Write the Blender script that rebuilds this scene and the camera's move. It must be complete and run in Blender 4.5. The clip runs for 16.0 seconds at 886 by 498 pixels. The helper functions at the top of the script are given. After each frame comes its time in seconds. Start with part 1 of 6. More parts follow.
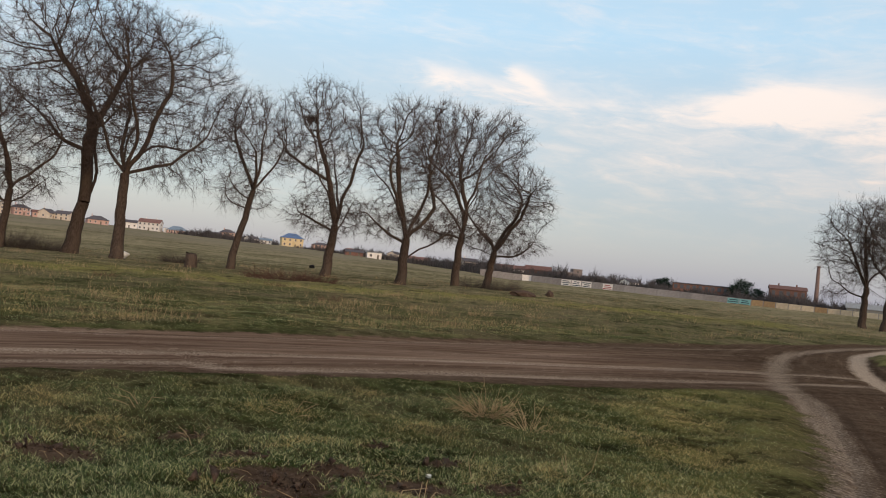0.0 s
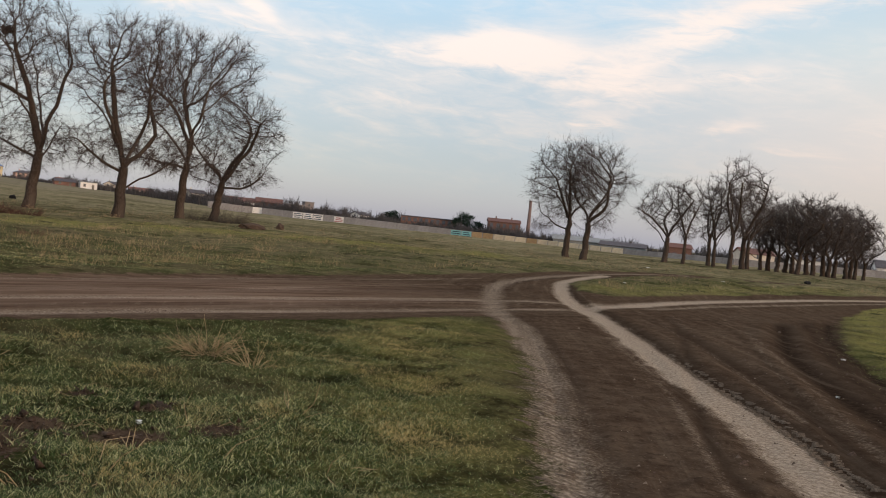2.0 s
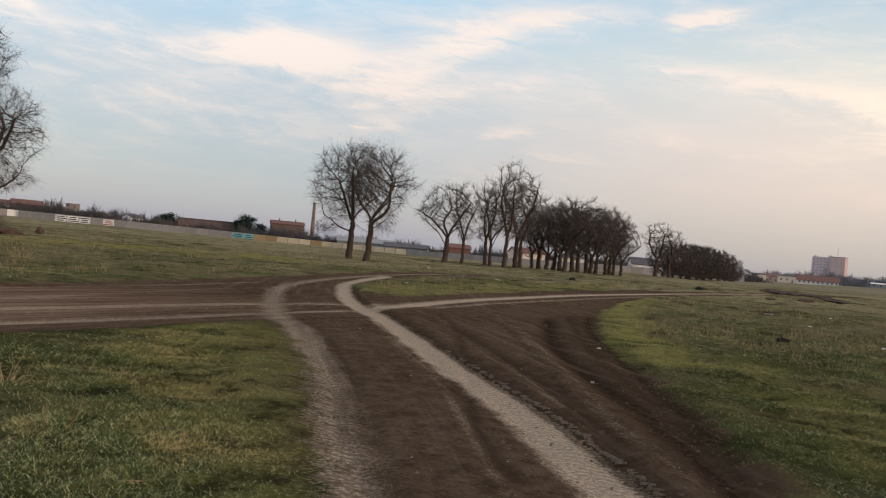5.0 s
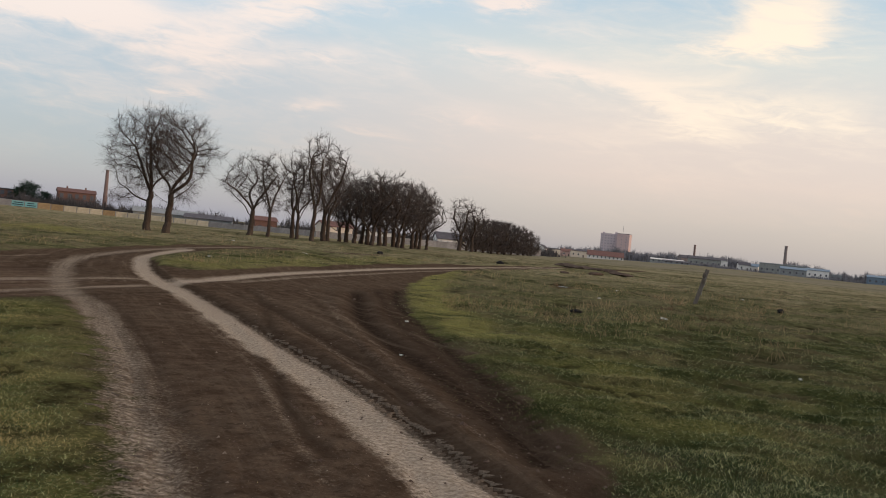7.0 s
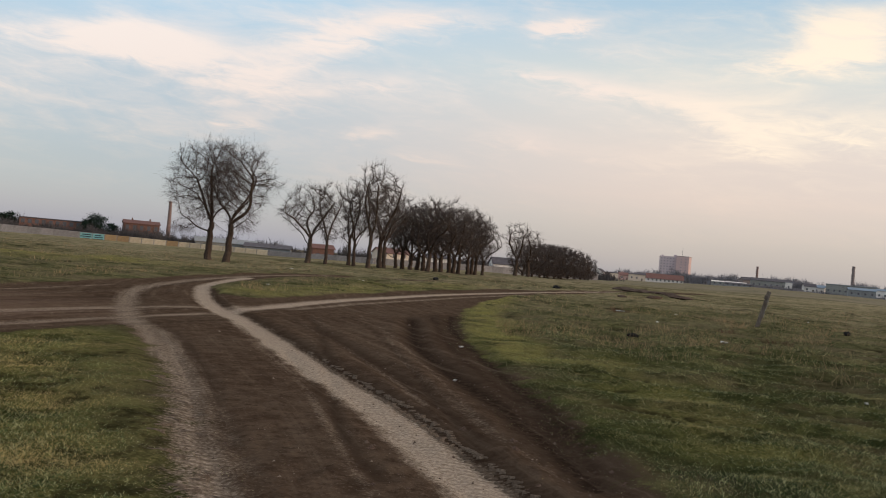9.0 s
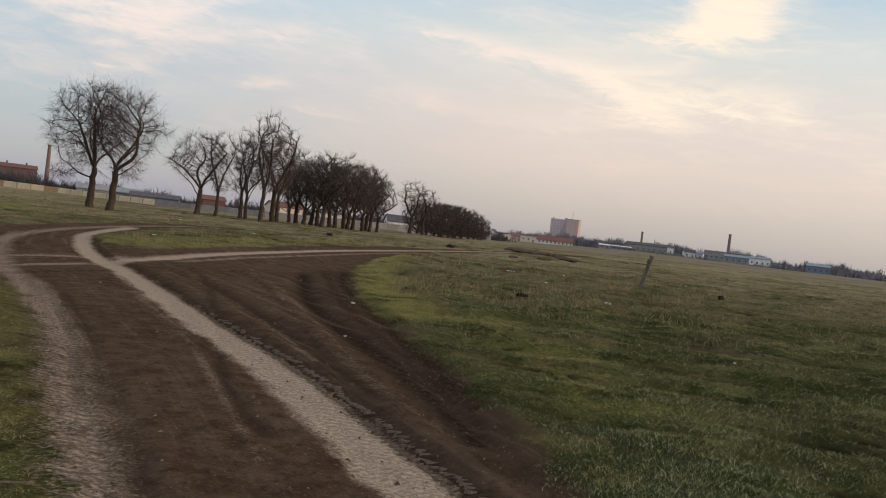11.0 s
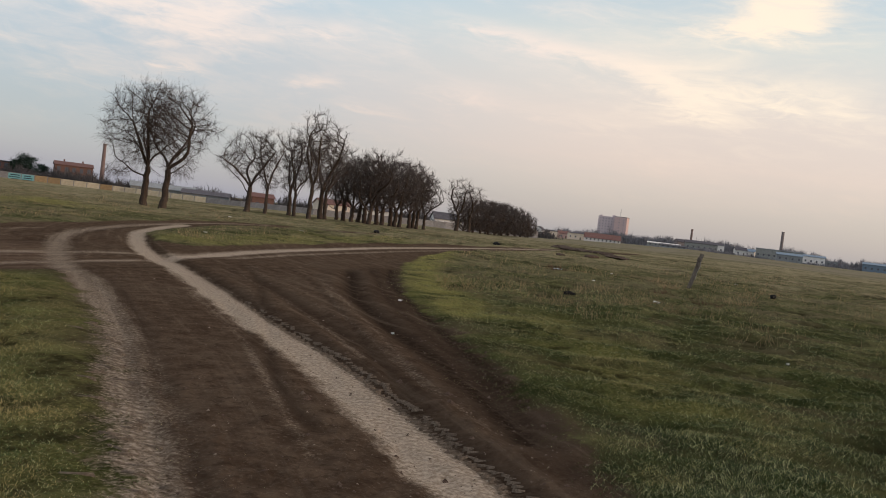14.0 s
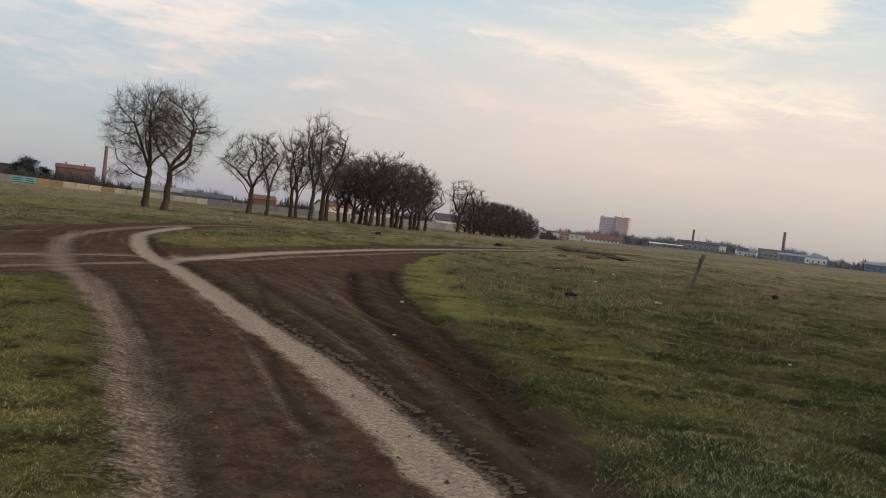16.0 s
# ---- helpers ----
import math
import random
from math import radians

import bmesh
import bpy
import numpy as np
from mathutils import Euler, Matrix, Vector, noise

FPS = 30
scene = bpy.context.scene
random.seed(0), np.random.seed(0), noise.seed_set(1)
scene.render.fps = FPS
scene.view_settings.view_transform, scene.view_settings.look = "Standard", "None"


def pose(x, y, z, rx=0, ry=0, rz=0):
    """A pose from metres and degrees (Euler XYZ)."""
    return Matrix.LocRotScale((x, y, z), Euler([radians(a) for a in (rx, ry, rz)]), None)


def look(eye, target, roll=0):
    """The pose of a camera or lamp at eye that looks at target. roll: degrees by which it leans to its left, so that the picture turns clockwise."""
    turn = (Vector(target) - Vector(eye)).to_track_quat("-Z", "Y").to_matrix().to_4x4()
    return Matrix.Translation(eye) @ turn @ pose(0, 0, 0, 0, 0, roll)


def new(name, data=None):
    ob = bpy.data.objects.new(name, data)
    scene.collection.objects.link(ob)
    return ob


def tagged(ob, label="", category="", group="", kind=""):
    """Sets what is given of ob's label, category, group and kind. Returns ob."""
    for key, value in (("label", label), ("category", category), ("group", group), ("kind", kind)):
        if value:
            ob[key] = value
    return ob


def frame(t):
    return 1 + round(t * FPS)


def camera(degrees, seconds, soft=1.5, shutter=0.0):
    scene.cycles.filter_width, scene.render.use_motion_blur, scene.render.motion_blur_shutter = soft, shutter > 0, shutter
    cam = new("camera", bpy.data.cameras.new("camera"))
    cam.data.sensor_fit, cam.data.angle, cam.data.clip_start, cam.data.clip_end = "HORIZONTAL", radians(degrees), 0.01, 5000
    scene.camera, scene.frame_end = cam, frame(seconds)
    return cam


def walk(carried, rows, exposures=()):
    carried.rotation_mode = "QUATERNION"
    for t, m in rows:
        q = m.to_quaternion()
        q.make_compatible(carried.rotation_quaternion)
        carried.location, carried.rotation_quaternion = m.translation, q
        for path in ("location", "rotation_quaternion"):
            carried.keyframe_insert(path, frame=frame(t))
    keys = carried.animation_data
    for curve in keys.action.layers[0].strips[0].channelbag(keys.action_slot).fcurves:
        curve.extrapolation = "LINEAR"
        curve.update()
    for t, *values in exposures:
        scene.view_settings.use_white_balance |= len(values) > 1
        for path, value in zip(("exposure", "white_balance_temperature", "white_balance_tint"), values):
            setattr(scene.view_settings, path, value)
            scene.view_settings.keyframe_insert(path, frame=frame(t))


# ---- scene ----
cam = camera(55.8, 16.0, soft=1.0, shutter=0.25)
PATH = [
    (0, pose(-0.079, -0.004, 1.389, 91.17, -5.53, -0.21)),
    (0.5, pose(-0.060, -0.000, 1.391, 90.36, -5.26, -2.25)),
    (1, pose(-0.020, 0.021, 1.385, 89.01, -7.05, -7.39)),
    (1.5, pose(0.003, 0.070, 1.384, 87.77, -8.21, -14.03)),
    (2, pose(0.006, 0.139, 1.389, 88.37, -5.70, -18.50)),
    (2.5, pose(0.010, 0.108, 1.385, 88.83, -4.87, -19.91)),
    (3, pose(0.028, 0.058, 1.387, 90.94, -5.09, -24.61)),
    (3.2, pose(0.038, 0.083, 1.383, 91.04, -5.07, -26.21)),
    (5.3, pose(0.002, -0.047, 1.404, 89.36, -5.93, -35.44)),
    (5.5, pose(-0.018, -0.081, 1.407, 88.66, -6.77, -37.46)),
    (6, pose(0.002, -0.057, 1.409, 88.51, -8.03, -44.21)),
    (6.5, pose(-0.011, -0.011, 1.409, 89.07, -6.87, -46.58)),
    (7, pose(0.015, 0.059, 1.398, 89.36, -5.80, -46.42)),
    (7.5, pose(0.020, 0.047, 1.400, 90.05, -5.54, -43.86)),
    (8, pose(-0.002, -0.011, 1.401, 91.03, -5.51, -42.14)),
    (8.5, pose(0.006, -0.023, 1.399, 91.26, -4.87, -41.30)),
    (9, pose(0.003, -0.022, 1.400, 90.75, -4.99, -42.57)),
    (9.5, pose(0.011, -0.033, 1.403, 91.07, -5.29, -46.13)),
    (10, pose(-0.000, -0.046, 1.408, 90.52, -5.90, -49.36)),
    (10.2, pose(0.024, -0.027, 1.396, 89.95, -6.12, -50.02)),
    (12.3, pose(0.004, -0.024, 1.410, 87.90, -7.39, -48.33)),
    (12.5, pose(0.002, -0.025, 1.411, 88.24, -7.29, -47.85)),
    (13, pose(0.013, -0.022, 1.406, 88.49, -7.31, -47.92)),
    (13.5, pose(0.007, -0.025, 1.408, 88.36, -6.71, -47.24)),
    (14, pose(0.004, -0.023, 1.405, 88.01, -6.79, -46.59)),
    (14.5, pose(0.005, -0.023, 1.410, 87.32, -7.06, -45.70)),
    (15, pose(-0.002, -0.020, 1.406, 87.56, -7.28, -45.20)),
    (15.5, pose(-0.006, -0.027, 1.408, 87.87, -7.19, -45.51)),
    (16, pose(-0.007, -0.035, 1.409, 88.09, -6.62, -46.48)),
]
walk(cam, PATH, [(0, 0.09), (3.2, 0.13), (5.5, 0.04), (10.0, 0.0), (12.5, 0.0), (16.0, 0.0)])


class Graph:
    """Short hand for node trees."""

    def __init__(self, nt):
        self.nt = nt

    def add(self, kind, **ins):
        n = self.nt.nodes.new(kind)
        for k, v in ins.items():
            self.put(n.inputs[k.replace("_", " ")], v)
        return n

    def put(self, sock, v):
        if isinstance(v, bpy.types.NodeSocket):
            self.nt.links.new(v, sock)
        elif isinstance(v, (tuple, list)) and len(v) == 3 and sock.type == "RGBA":
            sock.default_value = (*v, 1)
        else:
            sock.default_value = v

    def math(self, op, a, b=0.0, clamp=False):
        n = self.nt.nodes.new("ShaderNodeMath")
        n.operation, n.use_clamp = op, clamp
        self.put(n.inputs[0], a)
        self.put(n.inputs[1], b)
        return n.outputs[0]

    def smooth(self, v, lo, hi):
        n = self.nt.nodes.new("ShaderNodeMapRange")
        n.interpolation_type = "SMOOTHSTEP"
        self.put(n.inputs[0], v)
        n.inputs[1].default_value, n.inputs[2].default_value = lo, hi
        return n.outputs[0]

    def mix(self, f, a, b):
        n = self.nt.nodes.new("ShaderNodeMix")
        n.data_type = "RGBA"
        self.put(n.inputs[0], f)
        self.put(n.inputs[6], a)
        self.put(n.inputs[7], b)
        return n.outputs[2]

    def noise(self, vec, scale, detail=4.0, rough=0.55, distort=0.0):
        n = self.add("ShaderNodeTexNoise", Scale=scale, Detail=detail, Roughness=rough, Distortion=distort)
        if vec is not None:
            self.put(n.inputs["Vector"], vec)
        return n.outputs[0]

    def ramp(self, f, stops):
        n = self.nt.nodes.new("ShaderNodeValToRGB")
        self.put(n.inputs[0], f)
        while len(n.color_ramp.elements) < len(stops):
            n.color_ramp.elements.new(0.5)
        for e, (p, c) in zip(n.color_ramp.elements, stops):
            e.position, e.color = p, (*c, 1)
        return n.outputs[0]


# ---------------------------------------------------------------- light
SUN_AZ, SUN_EL = 150.0, 9.0


def build_world():
    w = bpy.data.worlds.new("dusk_sky")
    scene.world = w
    w.use_nodes = True
    nt = w.node_tree
    nt.nodes.clear()
    g = Graph(nt)
    co = g.add("ShaderNodeTexCoord")
    sep = g.add("ShaderNodeSeparateXYZ", Vector=co.outputs["Generated"])
    az = g.math("ARCTAN2", sep.outputs[0], sep.outputs[1])
    el = g.math("ARCSINE", sep.outputs[2])
    azd, eld = g.math("MULTIPLY", az, 57.29578), g.math("MULTIPLY", el, 57.29578)
    # clear air from the horizon upwards, cooler to the north, warmer to the east
    cool = g.ramp(g.math("DIVIDE", eld, 60.0), [(0.0, (0.285, 0.305, 0.41)), (0.08, (0.335, 0.36, 0.435)), (0.17, (0.425, 0.47, 0.525)),
                                               (0.27, (0.42, 0.59, 0.73)), (0.45, (0.50, 0.60, 0.70)), (0.9, (0.88, 0.83, 0.79))])
    warm = g.ramp(g.math("DIVIDE", eld, 60.0), [(0.0, (0.36, 0.35, 0.39)), (0.04, (0.47, 0.41, 0.42)), (0.09, (0.67, 0.52, 0.475)), (0.14, (0.73, 0.59, 0.52)), (0.22, (0.66, 0.65, 0.60)),
                                               (0.30, (0.40, 0.54, 0.65)), (0.45, (0.52, 0.60, 0.68)), (0.9, (0.88, 0.83, 0.79))])
    side = g.smooth(azd, 20.0, 60.0)
    air = g.mix(side, cool, warm)
    # streaks of high cloud
    v = g.add("ShaderNodeCombineXYZ", X=g.math("MULTIPLY", azd, 0.060), Y=g.math("ADD", g.math("MULTIPLY", eld, 0.24), g.math("MULTIPLY", azd, 0.010)), Z=0.35).outputs[0]
    n1 = g.noise(v, 1.7, 6, 0.60, 0.5)
    n2 = g.noise(v, 6.0, 5, 0.62, 0.8)
    wisp = g.math("ADD", g.math("SUBTRACT", n1, 0.5), g.math("MULTIPLY", g.math("SUBTRACT", n2, 0.5), 0.55))
    # the edges of each streak are drawn out by the same wind
    we_ = g.math("ADD", eld, g.math("MULTIPLY", g.math("SUBTRACT", n2, 0.5), 1.6))
    wa_ = g.math("ADD", azd, g.math("MULTIPLY", g.math("SUBTRACT", n1, 0.5), 6.0))
    bands = None
    for a, e, wa, we, tilt, s in CLOUDS:
        da = g.math("SUBTRACT", wa_, a)
        de = g.math("SUBTRACT", g.math("SUBTRACT", we_, e), g.math("MULTIPLY", da, tilt))
        q = g.math("ADD", g.math("POWER", g.math("DIVIDE", g.math("ABSOLUTE", da), wa * 1.15), 3.0), g.math("POWER", g.math("DIVIDE", g.math("ABSOLUTE", de), we * 1.4), 2.0))
        b = g.math("MULTIPLY", g.math("EXPONENT", g.math("MULTIPLY", q, -1.0)), s * 0.72)
        bands = b if bands is None else g.math("ADD", bands, b)
    cover = g.math("ADD", g.math("ADD", g.math("MULTIPLY", wisp, 0.95), 0.14), g.math("MULTIPLY", bands, g.math("ADD", 1.0, g.math("MULTIPLY", wisp, 1.2))))
    cover = g.smooth(cover, 0.0, 0.88)
    tint = g.mix(g.smooth(eld, 3.0, 15.0), (0.74, 0.54, 0.47, 1), (0.93, 0.76, 0.66, 1))
    tint = g.mix(g.math("MULTIPLY", g.smooth(azd, 48.0, 68.0), g.smooth(eld, 4.0, 9.0)), tint, (1.08, 0.86, 0.64, 1))
    col = g.mix(g.math("MULTIPLY", g.math("MULTIPLY", cover, g.smooth(eld, 1.0, 6.0)), 0.95), air, tint)
    sky = g.add("ShaderNodeTexSky")
    sky.sky_type, sky.sun_disc = "NISHITA", False
    sky.sun_elevation, sky.sun_rotation = radians(SUN_EL), radians(SUN_AZ)
    b1 = g.add("ShaderNodeBackground", Color=sky.outputs[0], Strength=0.05)
    b2 = g.add("ShaderNodeBackground", Color=col, Strength=0.95)
    both = g.add("ShaderNodeAddShader")
    nt.links.new(b1.outputs[0], both.inputs[0])
    nt.links.new(b2.outputs[0], both.inputs[1])
    out = g.add("ShaderNodeOutputWorld")
    nt.links.new(both.outputs[0], out.inputs[0])


# azimuth, elevation, half width, half height (degrees), tilt, strength
CLOUDS = [
    (3.3, 12.3, 5.3, 0.53, -0.15, 0.45),
    (4.9, 13.1, 1.3, 0.49, -0.35, 0.7),
    (16.6, 11.9, 5.3, 0.83, 0.07, 0.6),
    (22.8, 12.3, 4.3, 0.83, 0.08, 0.6),
    (26.1, 11.6, 5.9, 1.0, -0.08, 0.5),
    (35.2, 14.8, 5.0, 0.68, 0.16, 0.6),
    (31.7, 12.6, 4.0, 0.83, 0.45, 0.6),
    (29.6, 10.0, 4.9, 0.83, 0.11, 0.35),
    (37.1, 11.6, 2.7, 0.45, 0.03, 0.4),
    (41.4, 16.2, 3.5, 0.53, -0.02, 0.4),
    (49.8, 16.1, 2.2, 0.34, 0.14, 0.8),
    (65.9, 14.5, 3.5, 0.53, 0.03, 0.7),
    (67.2, 15.9, 3.0, 1.13, 0.19, 0.8),
    (61.2, 9.9, 3.4, 0.91, -0.36, 0.6),
    (66.0, 10.6, 5.5, 0.98, -0.13, 0.7),
    (52.4, 12.4, 6.5, 0.45, -0.16, 0.6),
    (45.9, 8.7, 2.7, 0.45, 0.04, 0.45),
    (51.7, 7.9, 5.3, 0.53, -0.06, 0.4),
    (36.7, 8.2, 1.5, 0.30, 0.20, 0.5),
    (28.7, 8.1, 1.5, 0.34, 0.06, 0.4),
    (40.6, 6.9, 2.2, 0.35, -0.04, 0.4),
    (14.0, 9.0, 10.0, 1.3, -0.02, 0.2),
]



build_world()
sun = new("sun", bpy.data.lights.new("sun", "SUN"))
sun.data.energy, sun.data.angle, sun.data.color = 1.3, radians(12), (1.0, 0.74, 0.54)
sun_way = Vector((math.sin(radians(SUN_AZ)) * math.cos(radians(SUN_EL)), math.cos(radians(SUN_AZ)) * math.cos(radians(SUN_EL)), math.sin(radians(SUN_EL))))
sun.matrix_world = look(sun_way * 50, (0, 0, 0))


# ---------------------------------------------------------------- materials
def material(name):
    m = bpy.data.materials.new(name)
    m.use_nodes = True
    nt = m.node_tree
    return m, Graph(nt), nt.nodes["Principled BSDF"]


def worn(name, base, vary=0.25, scale=3.0, rough=0.85, metal=0.0, bump=0.3, bump_scale=30.0, second=None, amount=0.5, stretch=None):
    """A weathered surface: base colour with grain and larger stains towards a second colour."""
    m, g, p = material(name)
    co = g.add("ShaderNodeTexCoord").outputs["Object"]
    if stretch:
        co = g.add("ShaderNodeMapping", Vector=co, Scale=stretch).outputs[0]
    stain = g.noise(co, scale, 5)
    grain = g.noise(co, scale * 9, 3, 0.65)
    dark = tuple(c * (1 - vary) for c in base)
    light = tuple(min(1, c * (1 + vary)) for c in base)
    col = g.mix(g.smooth(grain, 0.3, 0.7), dark, light)
    if second:
        col = g.mix(g.math("MULTIPLY", g.smooth(stain, 0.48, 0.66), amount), col, second)
    else:
        col = g.mix(g.math("MULTIPLY", g.smooth(stain, 0.4, 0.7), 0.35), col, dark)
    tone = g.add("ShaderNodeHueSaturation", Color=col, Value=g.math("ADD", 0.88, g.math("MULTIPLY", g.add("ShaderNodeObjectInfo").outputs["Random"], 0.24)))
    g.put(p.inputs["Base Color"], tone.outputs[0])
    p.inputs["Roughness"].default_value, p.inputs["Metallic"].default_value = rough, metal
    p.inputs["Specular IOR Level"].default_value = 0.05 if rough > 0.75 else 0.3
    if bump:
        b = g.add("ShaderNodeBump", Strength=bump, Distance=0.02, Height=g.noise(co, bump_scale, 4))
        g.put(p.inputs["Normal"], b.outputs[0])
    return m


def ground_material():
    m, g, p = material("field_soil_and_turf")
    co = g.add("ShaderNodeTexCoord").outputs["Object"]
    flat = g.add("ShaderNodeMapping", Vector=co, Scale=(1, 1, 0)).outputs[0]

    def attr(n):
        a = g.add("ShaderNodeAttribute")
        a.attribute_name = n
        return a.outputs["Fac"]
    dirt, pale, dark, straw, gap_shade, lush, far_tone = attr("dirt"), attr("pale"), attr("dark"), attr("straw"), attr("gap_shade"), attr("lush"), attr("far_tone")
    along, across, press = attr("along"), attr("across"), attr("press")
    fine = g.noise(flat, 30.0, 5, 0.70)
    mid = g.noise(flat, 4.0, 5, 0.62)
    big = g.noise(flat, 0.45, 5, 0.62)
    huge = g.noise(flat, 0.05, 5, 0.62)
    # turf: moss green, olive and straw; thatch in the hollows painted dark as shade between tufts
    turf = g.mix(g.smooth(mid, 0.35, 0.65), (0.017, 0.023, 0.008, 1), (0.048, 0.054, 0.018, 1))
    turf = g.mix(g.math("MULTIPLY", g.smooth(fine, 0.45, 0.72), 0.5), turf, (0.140, 0.136, 0.058, 1))
    patch = g.noise(flat, 0.95, 7, 0.68, 0.3)
    turf = g.mix(g.math("MULTIPLY", g.smooth(big, 0.44, 0.62), 0.65), turf, (0.074, 0.056, 0.033, 1))
    turf = g.mix(g.math("MULTIPLY", g.smooth(patch, 0.52, 0.66), 0.6), turf, (0.120, 0.116, 0.046, 1))
    turf = g.mix(g.math("MULTIPLY", g.smooth(patch, 0.48, 0.36), 0.8), turf, (0.022, 0.026, 0.010, 1))
    dry = g.mix(g.smooth(mid, 0.3, 0.7), (0.160, 0.132, 0.078, 1), (0.325, 0.272, 0.172, 1))
    dry = g.mix(g.math("MULTIPLY", g.smooth(patch, 0.48, 0.36), 0.6), dry, (0.070, 0.058, 0.040, 1))
    blot = g.smooth(g.math("ADD", g.math("MULTIPLY", huge, 0.50), g.math("ADD", g.math("MULTIPLY", big, 0.40), g.math("MULTIPLY", patch, 0.25))), 0.44, 0.68)
    turf = g.mix(g.math("MULTIPLY", straw, g.math("ADD", 0.22, g.math("MULTIPLY", blot, 0.78))), turf, dry)
    green = g.mix(g.smooth(fine, 0.35, 0.7), (0.080, 0.080, 0.022, 1), (0.300, 0.262, 0.098, 1))
    turf = g.mix(g.math("MULTIPLY", lush, g.smooth(patch, 0.34, 0.56)), turf, green)
    turf = g.mix(g.math("MULTIPLY", far_tone, g.math("ADD", 0.45, g.math("MULTIPLY", g.smooth(huge, 0.35, 0.6), 0.4))), turf, (0.185, 0.160, 0.118, 1))
    # shade between tufts goes into the turf colour here
    hollow_shade = g.smooth(g.math("ADD", gap_shade, g.math("MULTIPLY", g.math("SUBTRACT", mid, 0.5), 1.4)), 0.30, 0.85)
    turf = g.mix(g.math("MULTIPLY", hollow_shade, 0.80), turf, (0.014, 0.012, 0.007, 1))
    # soil: packed brown earth, pale dust in the wheel tracks
    soil = g.mix(g.smooth(mid, 0.3, 0.7), (0.050, 0.032, 0.0215, 1), (0.096, 0.065, 0.045, 1))
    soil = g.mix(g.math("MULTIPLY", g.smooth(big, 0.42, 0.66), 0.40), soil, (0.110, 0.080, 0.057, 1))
    soil = g.mix(g.math("MULTIPLY", g.smooth(fine, 0.5, 0.75), 0.55), soil, (0.165, 0.124, 0.092, 1))
    clot = g.noise(flat, 11.0, 6, 0.72, 0.4)
    soil = g.mix(g.math("MULTIPLY", g.smooth(clot, 0.50, 0.36), 0.65), soil, (0.034, 0.022, 0.015, 1))
    soil = g.mix(g.math("MULTIPLY", g.smooth(clot, 0.58, 0.72), 0.5), soil, (0.150, 0.105, 0.075, 1))
    soil = g.mix(g.math("MULTIPLY", dark, g.smooth(clot, 0.28, 0.55)), soil, (0.026, 0.017, 0.012, 1))
    run = g.add("ShaderNodeCombineXYZ", X=g.math("MULTIPLY", attr("streak_u"), 0.22), Y=g.math("MULTIPLY", attr("streak_v"), 5.0), Z=0.0).outputs[0]
    streak = g.noise(run, 1.0, 6, 0.66, 0.15)
    soil = g.mix(g.math("MULTIPLY", g.smooth(streak, 0.50, 0.70), 0.30), soil, (0.17, 0.125, 0.090, 1))
    soil = g.mix(g.math("MULTIPLY", g.smooth(streak, 0.46, 0.30), 0.42), soil, (0.034, 0.023, 0.017, 1))
    soil = g.mix(g.math("MULTIPLY", attr("bleach"), 0.75), soil, g.mix(g.smooth(streak, 0.35, 0.65), (0.105, 0.066, 0.046, 1), (0.230, 0.158, 0.118, 1)))
    dust = g.mix(g.smooth(fine, 0.3, 0.7), (0.205, 0.153, 0.112, 1), (0.50, 0.405, 0.320, 1))
    pf = g.smooth(g.math("ADD", pale, g.math("MULTIPLY", g.math("SUBTRACT", g.math("ADD", g.math("MULTIPLY", fine, 0.6), g.math("ADD", g.math("MULTIPLY", mid, 0.2), g.math("MULTIPLY", streak, 0.4))), 0.6), 1.15)), 0.22, 0.90)
    soil = g.mix(g.math("MULTIPLY", pf, 0.92), soil, dust)
    # lugs of tyres printed across the tracks, their shadows painted in as darker soil
    zig = g.math("ADD", g.math("MULTIPLY", along, 62.0), g.math("MULTIPLY", across, 34.0))
    lug = g.smooth(g.math("ADD", g.math("SINE", zig), g.math("MULTIPLY", g.math("SUBTRACT", fine, 0.5), 4.0)), 0.0, 0.9)
    lug = g.math("MULTIPLY", lug, g.math("MULTIPLY", press, g.smooth(mid, 0.30, 0.55)))
    soil = g.mix(g.math("MULTIPLY", lug, 0.85), soil, (0.070, 0.050, 0.036, 1))
    edge = g.smooth(g.math("ADD", dirt, g.math("MULTIPLY", g.math("SUBTRACT", g.math("ADD", g.math("MULTIPLY", fine, 0.5), g.math("MULTIPLY", mid, 0.5)), 0.5), 1.5)), 0.36, 0.64)
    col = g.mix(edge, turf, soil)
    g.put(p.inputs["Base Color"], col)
    p.inputs["Roughness"].default_value = 0.95
    p.inputs["Specular IOR Level"].default_value = 0.0
    hgt = g.math("ADD", g.math("MULTIPLY", fine, 1.0), g.math("MULTIPLY", g.noise(flat, 90.0, 3, 0.7), 0.5))
    hgt = g.math("SUBTRACT", hgt, g.math("MULTIPLY", lug, 0.9))
    b = g.add("ShaderNodeBump", Strength=0.8, Distance=0.03, Height=hgt)
    g.put(p.inputs["Normal"], b.outputs[0])
    return m


